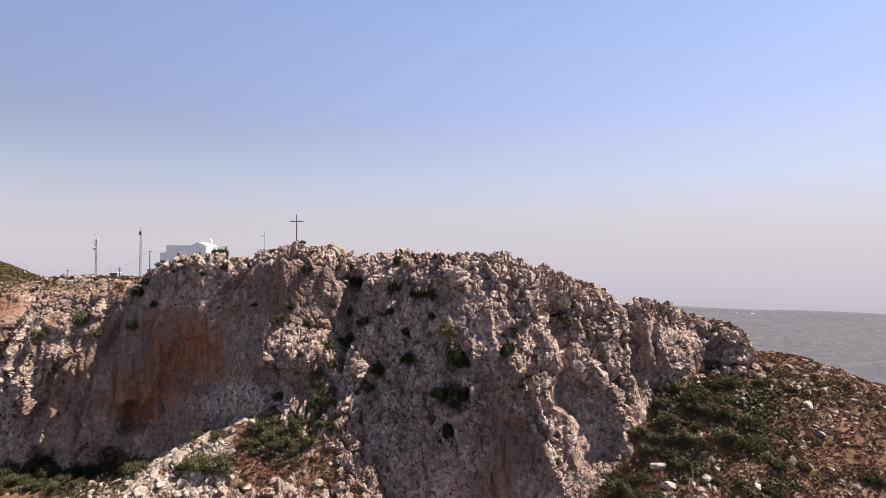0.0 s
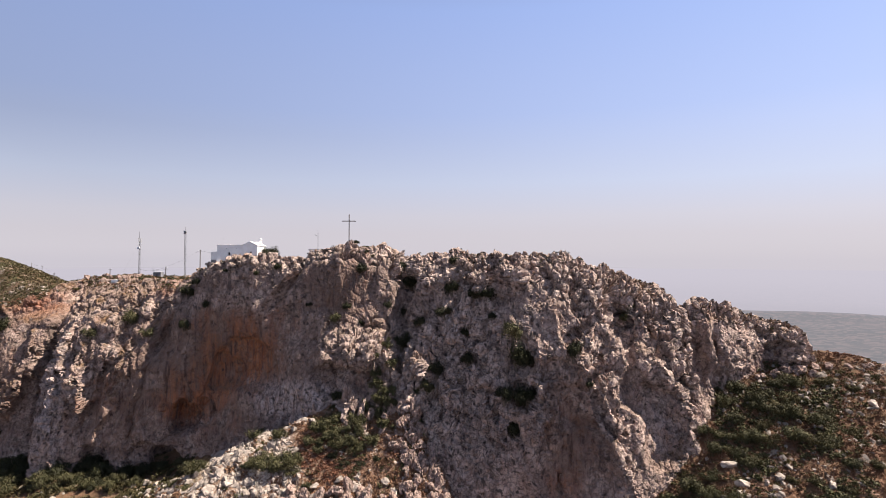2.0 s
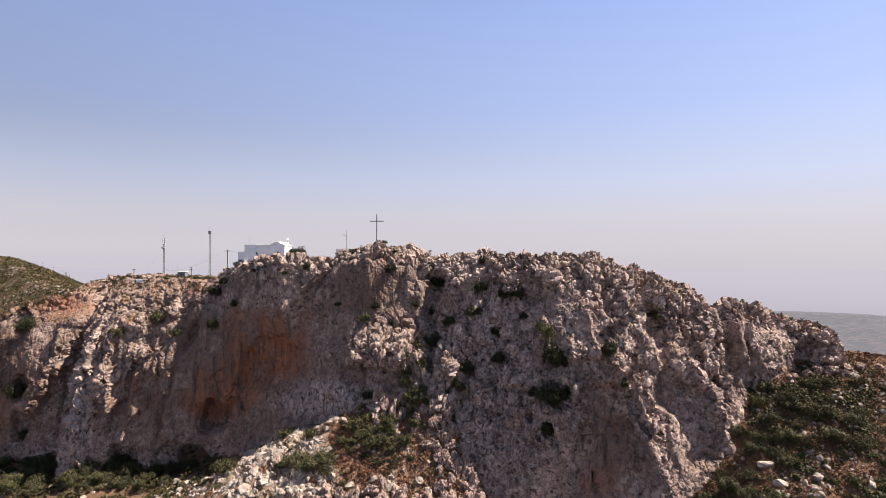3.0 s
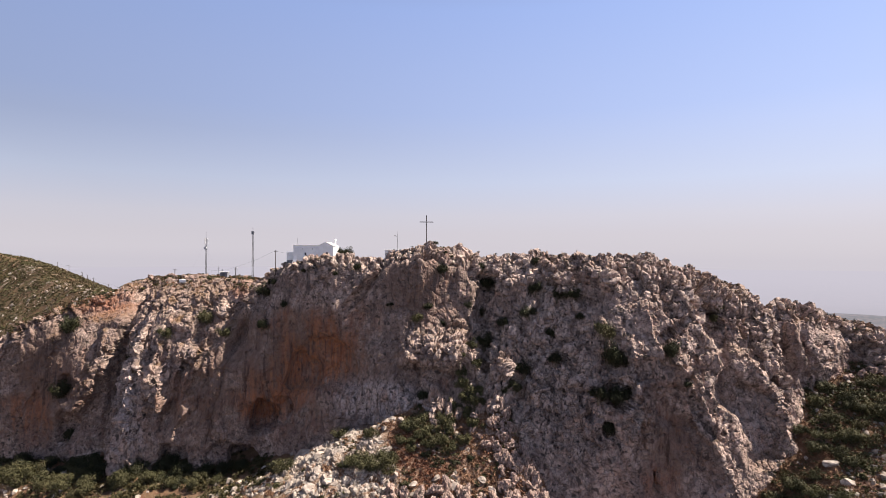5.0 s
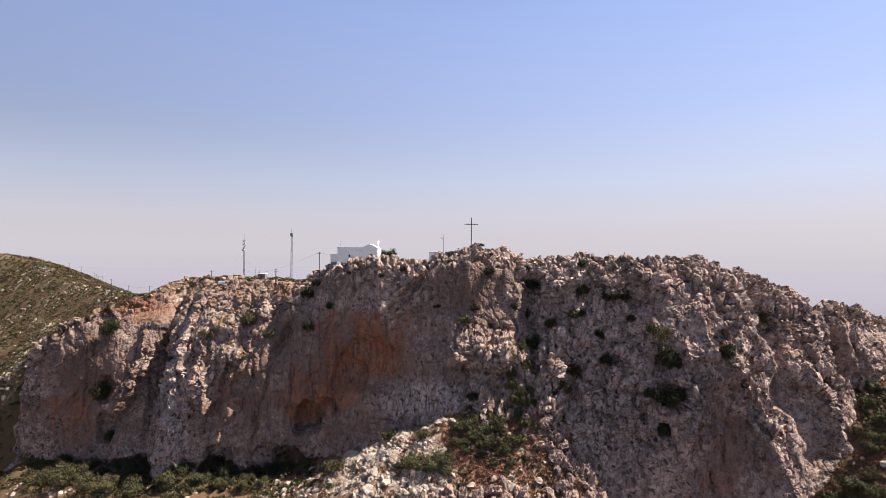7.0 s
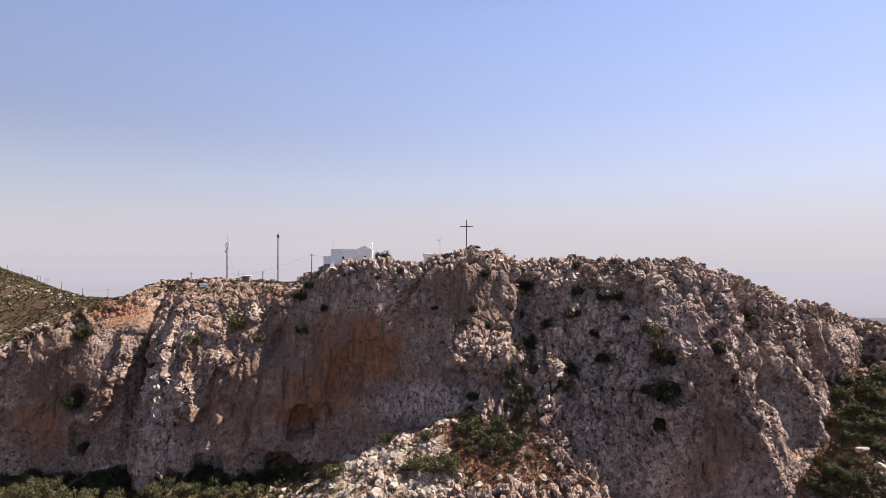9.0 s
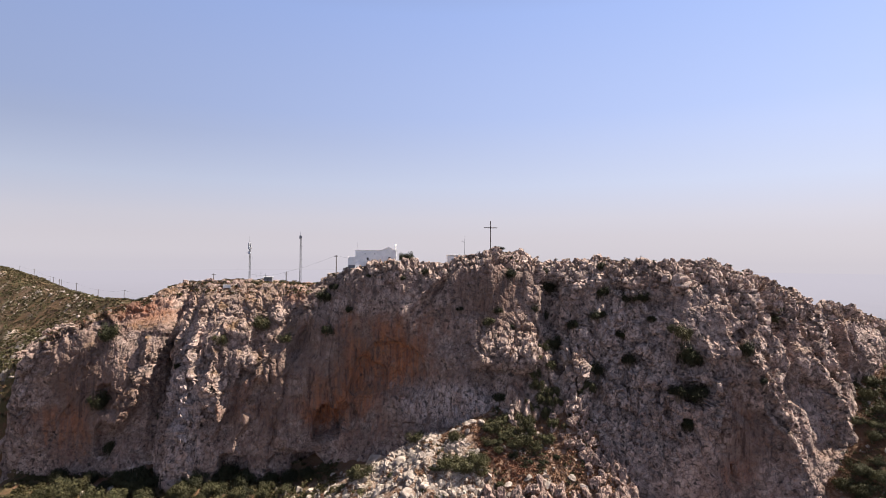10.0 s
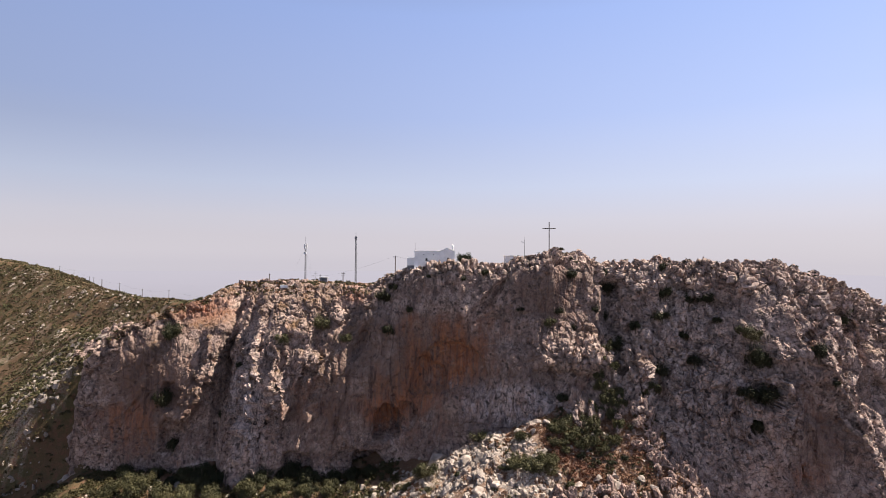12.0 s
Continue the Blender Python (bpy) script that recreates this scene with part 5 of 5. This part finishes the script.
scatter_brush("plateau_scrub", 1500, top_spots(-165, -88, -6, 25, -0.1), 0.55, LEAF_OLIVE, "olive and brown scrub on the rocky plateau", 69, 32)
scatter_brush("plateau_brush", 1300, top_spots(-165, -84, -8, 25, -0.3), 0.45, LEAF_DRY, "dry brown brush on the rocky plateau", 70, 28)
scatter_brush("summit_scrub", 420, top_spots(-84, 80, -4, 8, 0.0), 0.42, LEAF_DARK, "small dark scrub between summit rocks", 71, 28)


def stone_mesh(seed, subdivisions=3, crag=0.04):
    """An angular, weathered block: a ball cut by planes, then roughened."""
    bm = bmesh.new()
    bmesh.ops.create_icosphere(bm, subdivisions=subdivisions, radius=1)
    r = np.random.default_rng(seed)
    cuts = r.normal(size=(14, 3))
    cuts /= np.linalg.norm(cuts, axis=1)[:, None]
    reach = r.uniform(0.42, 0.85, 14)
    q = np.array([v.co[:] for v in bm.verts])
    for c, d in zip(cuts, reach):
        over = np.maximum(0, q @ c - d)
        q = q - c * over[:, None] * 0.95
    rough = 0.2 * fbm(q[:, 0] * 2.2 + seed, q[:, 1] * 2.2, q[:, 2] * 2.2, 4) + crag * ridged(q[:, 0] * 2.6 + seed, q[:, 1] * 2.6, q[:, 2] * 1.2, 3)
    q = q * (1.15 + rough)[:, None] * (1.0, 0.82, 0.75)
    for v, p0 in zip(bm.verts, q):
        v.co = p0
    me = bpy.data.meshes.new("boulder")
    bm.to_mesh(me)
    bm.free()
    me.materials.append(STONE)
    return me


STONES = [stone_mesh(80 + k) for k in range(7)]


def boulder(x, y, r, label, group, stretch=1.0):
    ob = new("boulder", STONES[random.randrange(7)])
    ob.matrix_basis = pose(x, y, ground_at(x, y) + 0.05 * r, random.uniform(-20, 20), random.uniform(-20, 20), random.uniform(0, 360)) @ Matrix.Diagonal((r * stretch, r, r, 1))
    tagged(ob, label, "boulder", group)


for x, y, r in ((41.3, 104.4, 1.5), (74.6, 111.2, 1.8), (61.5, 113.6, 0.9), (51, 101.3, 1.0), (48.3, 100.1, 1.3), (41.8, 100.5, 1.5), (56, 97.2, 1.1), (38, 100.3, 1.6), (79.1, 118.4, 0.9), (45.8, 100.1, 0.9), (69.7, 116.4, 0.9),
                (46.5, 98.4, 1.1), (58.2, 109.6, 0.7), (38.6, 107.5, 0.7), (60.5, 96.3, 0.9), (69.7, 98, 0.8), (76, 102.3, 0.7), (81.9, 107.2, 0.9), (63.6, 112.1, 0.7), (88.7, 117.5, 0.9)):
    boulder(x, y, 0.8 * r, "pale limestone boulder on the scrubby slope", "boulders on the east slope", 1.3)
for x, y, r in ((-60.5, 124.5, 2.1), (-57.7, 120.7, 1.4), (-57.2, 125, 1.2), (-69.1, 131, 1.4), (-66.7, 130, 1.1), (-55.1, 122.5, 1.0), (-51.5, 126.5, 1.0), (-48.3, 124.9, 1.1), (-46.5, 127.5, 1.0), (-44.4, 127, 1.0), (-46.6, 120.4, 1.0),
                (-52.9, 119.8, 0.9), (-55.3, 115.2, 1.2), (-61.7, 116.7, 1.6), (-66.2, 120.7, 1.7), (-58.8, 114.2, 1.4), (-68.9, 121.3, 1.7), (-62.8, 113.3, 1.6), (-55, 112.8, 1.1), (-50.3, 113.3, 0.9), (-45.5, 113.3, 0.9), (-33.8, 124.5, 0.9),
                (-29.8, 117.2, 0.7), (-26.3, 115.3, 1.1), (-36, 115.2, 1.1), (-32.4, 113.8, 1.3), (-40.8, 114, 1.0), (-24.1, 113.3, 1.3), (-63.5, 127.5, 1.5)):
    boulder(x, y, r, "pale angular limestone block on the spur's scree", "blocks on the spur")
slab_z = ground_at(-70.5, 139.0)
slab = new("rock_slab", stone_mesh(99, 3))
slab.matrix_basis = pose(-70.5, 139.2, slab_z + 1.2, 20, -28, 12) @ Matrix.Diagonal((3.4, 1.8, 2.2, 1))
tagged(slab, "large grey fallen slab leaning at the cliff's foot", "boulder")
for x, y, r in ((-89, 139, 1.5), (-92, 138, 1.1), (-86, 138, 1.2), (-147, 150, 1.3), (-140, 151, 1.4), (-151, 151, 1.0), (-119, 147, 1.0), (-95, 140, 0.9), (-105, 145, 1.1)):
    boulder(x, y, r, "pale boulder among bushes below the cliff", "boulders at the cliff foot")


def scatter_stones(name, count, spots, lo, hi, label, seed):
    """Loose stones, joined."""
    r = np.random.default_rng(seed)
    p = spots(r, count)
    n = len(p)
    g = (1 + 5 ** 0.5) / 2
    base = np.array([p0 for s in (-1, 1) for t in (-g, g) for p0 in ((0, s, t), (s, t, 0), (t, 0, s))]) / 1.9
    f = np.array([(i, j, k) for i in range(12) for j in range(i + 1, 12) for k in range(j + 1, 12)
                  if max(np.linalg.norm(base[i] - base[j]), np.linalg.norm(base[j] - base[k]), np.linalg.norm(base[i] - base[k])) < 1.1])
    out_side = np.einsum("ij,ij->i", np.cross(base[f[:, 1]] - base[f[:, 0]], base[f[:, 2]] - base[f[:, 0]]), base[f[:, 0]]) < 0
    f[out_side] = f[out_side][:, ::-1]
    v = base[None] * r.uniform(0.45, 1.4, (n, 12, 1)) * r.uniform(0.5, 1.5, (n, 1, 3))
    v = v * (lo + (hi - lo) * r.random(n)[:, None, None] ** 3.2)
    a = r.uniform(0, 6.28, n)[:, None]
    x, y = v[..., 0] * np.cos(a) - v[..., 1] * np.sin(a), v[..., 0] * np.sin(a) + v[..., 1] * np.cos(a)
    v = np.stack([x, y, v[..., 2]], -1) + p[:, None, :]
    faces = (f[None] + 12 * np.arange(n)[:, None, None]).reshape(-1, 3)
    tagged(new(name, mesh_of(name, v.reshape(-1, 3), faces, STONE)), label, "stones", kind="stuff")


scatter_stones("slope_stones", 3200, on_ground(22, 110, 92, 124, lambda x, y: thick(x, y, 5, -0.05, 12.5)), 0.12, 0.66, "scattered pale stones on the east slope", 90)
scatter_stones("spur_scree", 7500, on_ground(-95, -10, 104, 134, lambda x, y: (thick(x, y, 4, 0.0, 13.5) & ((x < -46) | thick(x, y, 3, 0.35, 3.5)) | (np.abs(x + 57 + 0.7 * (y - 122)) < 9)) & (spur(x, y) > 8)), 0.08, 0.75, "pale limestone scree on the spur", 91)
scatter_stones("hill_outcrops", 1300, on_ground(-430, -200, 225, 430, lambda x, y: thick(x, y, 18, 0.3, 24.5) & (hill(x, y) > 25)), 0.25, 1.15, "grey limestone outcrops near the hill's crest", 95)
scatter_stones("hill_stones", 450, on_ground(-430, -150, 165, 430, lambda x, y: thick(x, y, 11, 0.15, 14.5) & (hill(x, y) > base_front(x, y) - 1)), 0.2, 0.75, "grey rocks strewn over the far hillside", 92)
scatter_stones("saddle_rocks", 2600, on_ground(-222, -160, 160, 235, lambda x, y: thick(x, y, 7, -0.05, 31.5) & (shoulder(x, y) > np.maximum(hill(x, y), base_front(x, y)) - 3)), 0.12, 1.0, "pale rocks between the cliff and the hill", 96)
scatter_stones("foot_stones", 700, on_ground(-180, -70, 128, 155, lambda x, y: thick(x, y, 5, 0.05, 15.5)), 0.12, 0.8, "pale stones at the foot of the cliff", 93)
scatter_stones("summit_stones", 1200, top_spots(-160, 90, -5, 14, -0.2), 0.1, 0.42, "loose grey rocks on the summit ridge", 94)


# upright rock teeth along the spur's eastern edge and below the cross buttress
def rock_tooth(x, y, r, tall, label, group):
    ob = new("rock_outcrop", TEETH[random.randrange(5)])
    ob.matrix_basis = pose(x, y, ground_at(x, y) + 0.35 * r * tall, random.uniform(-12, 12), random.uniform(-12, 12), random.uniform(0, 360)) @ Matrix.Diagonal((r, r, r * tall, 1))
    tagged(ob, label, "rock", group)


TEETH = [stone_mesh(120 + k, 4, 0.2) for k in range(5)]
for me in TEETH:
    me.materials[0] = ROCK
for k in range(150):
    y = 110 + 19 * (k * 0.618 % 1)
    x = -15.5 - (0.9 if y > 119 else 0.3) * (y - 119) - 8.0 * random.random() ** 1.4
    rock_tooth(x, y, random.uniform(0.4, 1.1), random.uniform(1.1, 2.2), "weathered upright limestone outcrop on the spur's edge", "outcrops on the spur")
for x, y, r, tall in ((-36.8, 129.6, 1.5, 3.2), (-35.4, 129.2, 1.0, 2.6), (-38.2, 129.8, 0.9, 2.2), (-44.5, 130.3, 0.8, 2.8), (-31.0, 127.2, 1.1, 2.0), (-33.2, 127.6, 0.9, 1.8)):
    rock_tooth(x, y, r, tall, "slender pale limestone pinnacle at the cliff's foot", "pinnacles under the buttress")

for k in range(60):
    x, y = random.uniform(-48, -20), random.uniform(108.5, 113.2)
    rock_tooth(x, y, random.uniform(0.5, 1.2), random.uniform(1.2, 2.2), "weathered upright limestone outcrop below the spur's scree", "outcrops below the spur")
for k in range(70):
    u = random.random()
    x, y = -164 - 26 * u + random.uniform(-7, 5), 177 + 31 * u + random.uniform(-9, 3)
    rock_tooth(x, y, random.uniform(0.6, 1.7), random.uniform(0.7, 1.3), "pale jagged limestone outcrop on the western rib", "outcrops on the western rib")
for x, y, r in ((61, 121, 1.4), (63.5, 121.5, 1.1), (66, 121, 1.5), (70, 121.2, 1.2), (73, 121.5, 0.9), (77, 121, 1.0), (81, 120.6, 0.8), (85, 120.4, 0.9), (90, 120, 0.7), (95, 119.6, 0.8), (57, 120.5, 1.1), (68, 119.5, 0.9)):
    rock_tooth(x, y, r, random.uniform(0.9, 1.4), "grey limestone outcrop on the crest of the east slope", "outcrops on the east crest")
for k in range(22):
    x = 60 + 2.1 * k
    plant("olive", x, 120.4 + random.uniform(-1, 1), ground_at(x, 120.4) - 0.2, random.uniform(0.4, 0.8), "shrubs on the east slope")
for k in range(30):
    x = -132 + 22 * random.random()
    p = top_at(x, crest_y(x) + random.uniform(-1.0, 5.0))
    ob = new("rock_outcrop", TEETH[k % 5])
    size = random.uniform(0.45, 1.15)
    ob.matrix_basis = pose(p[0], p[1], p[2] + 0.3 * size, random.uniform(-25, 25), random.uniform(-25, 25), random.uniform(0, 360)) @ Matrix.Diagonal((size, size, size * random.uniform(0.9, 1.5), 1))
    tagged(ob, "pale broken limestone rock on the western plateau's edge", "rock", "rocks on the western rim")
for k in range(40):
    x = random.uniform(-150, -88)
    p = top_at(x, crest_y(x) + random.uniform(-1.5, 9))
    plant(random.choice(("olive", "green", "dark")), p[0], p[1], p[2] - 0.2, random.uniform(0.5, 1.1), "shrubs on the top")
for k in range(34):
    x = random.uniform(-158, -94)
    y = float(foot_y(x)) - random.uniform(0.5, 8)
    plant(random.choice(("dark", "dark", "green")), x, y, ground_at(x, y) - 0.2, random.uniform(1.4, 2.6), "shrubs at the foot of the cliff", 1.15)
for x, y, r in ((-42, 122, 2.0), (-38.5, 119.5, 1.8), (-35, 118.5, 2.0), (-31.5, 118, 1.7), (-30.5, 123, 2.0), (-45.5, 116, 1.9), (-42.5, 114.6, 2.0), (-56.5, 117.5, 1.9), (-28.5, 119, 1.6), (-66, 124, 2.2), (-73, 125, 2.0)):
    plant(random.choice(("dark", "green", "green")), x, y, ground_at(x, y) - 0.2, 0.72 * r, "shrubs on the spur", 1.0)
plant_face("tall", ((-30.5, 46, 1.5), (-29.0, 36, 1.8), (-28.2, 33, 1.9), (-31.5, 33.5, 1.5), (-26.0, 38, 1.4), (-27.5, 48.5, 1.2)), "shrubs on the cliff")
plant_face("dark", ((-81.5, 63.5, 1.3), (-72, 66.5, 0.8), (-57, 67.5, 0.9), (-63, 66, 0.7), (-28, 58, 1.0), (-24.5, 56, 1.3), (-24.8, 67.5, 1.2), (16, 44, 0.8), (-2.5, 56.5, 1.0), (-126, 40, 1.2), (-131, 26, 1.4)), "shrubs on the cliff")
plant_ground("green", ((38, 104, 1.6), (40, 107.5, 1.8), (42.5, 109.5, 1.7), (36, 101.5, 1.9), (43.5, 105.5, 1.6), (40, 112, 1.4), (39, 98.5, 1.7), (46, 108.5, 1.5)), "shrubs on the east slope")
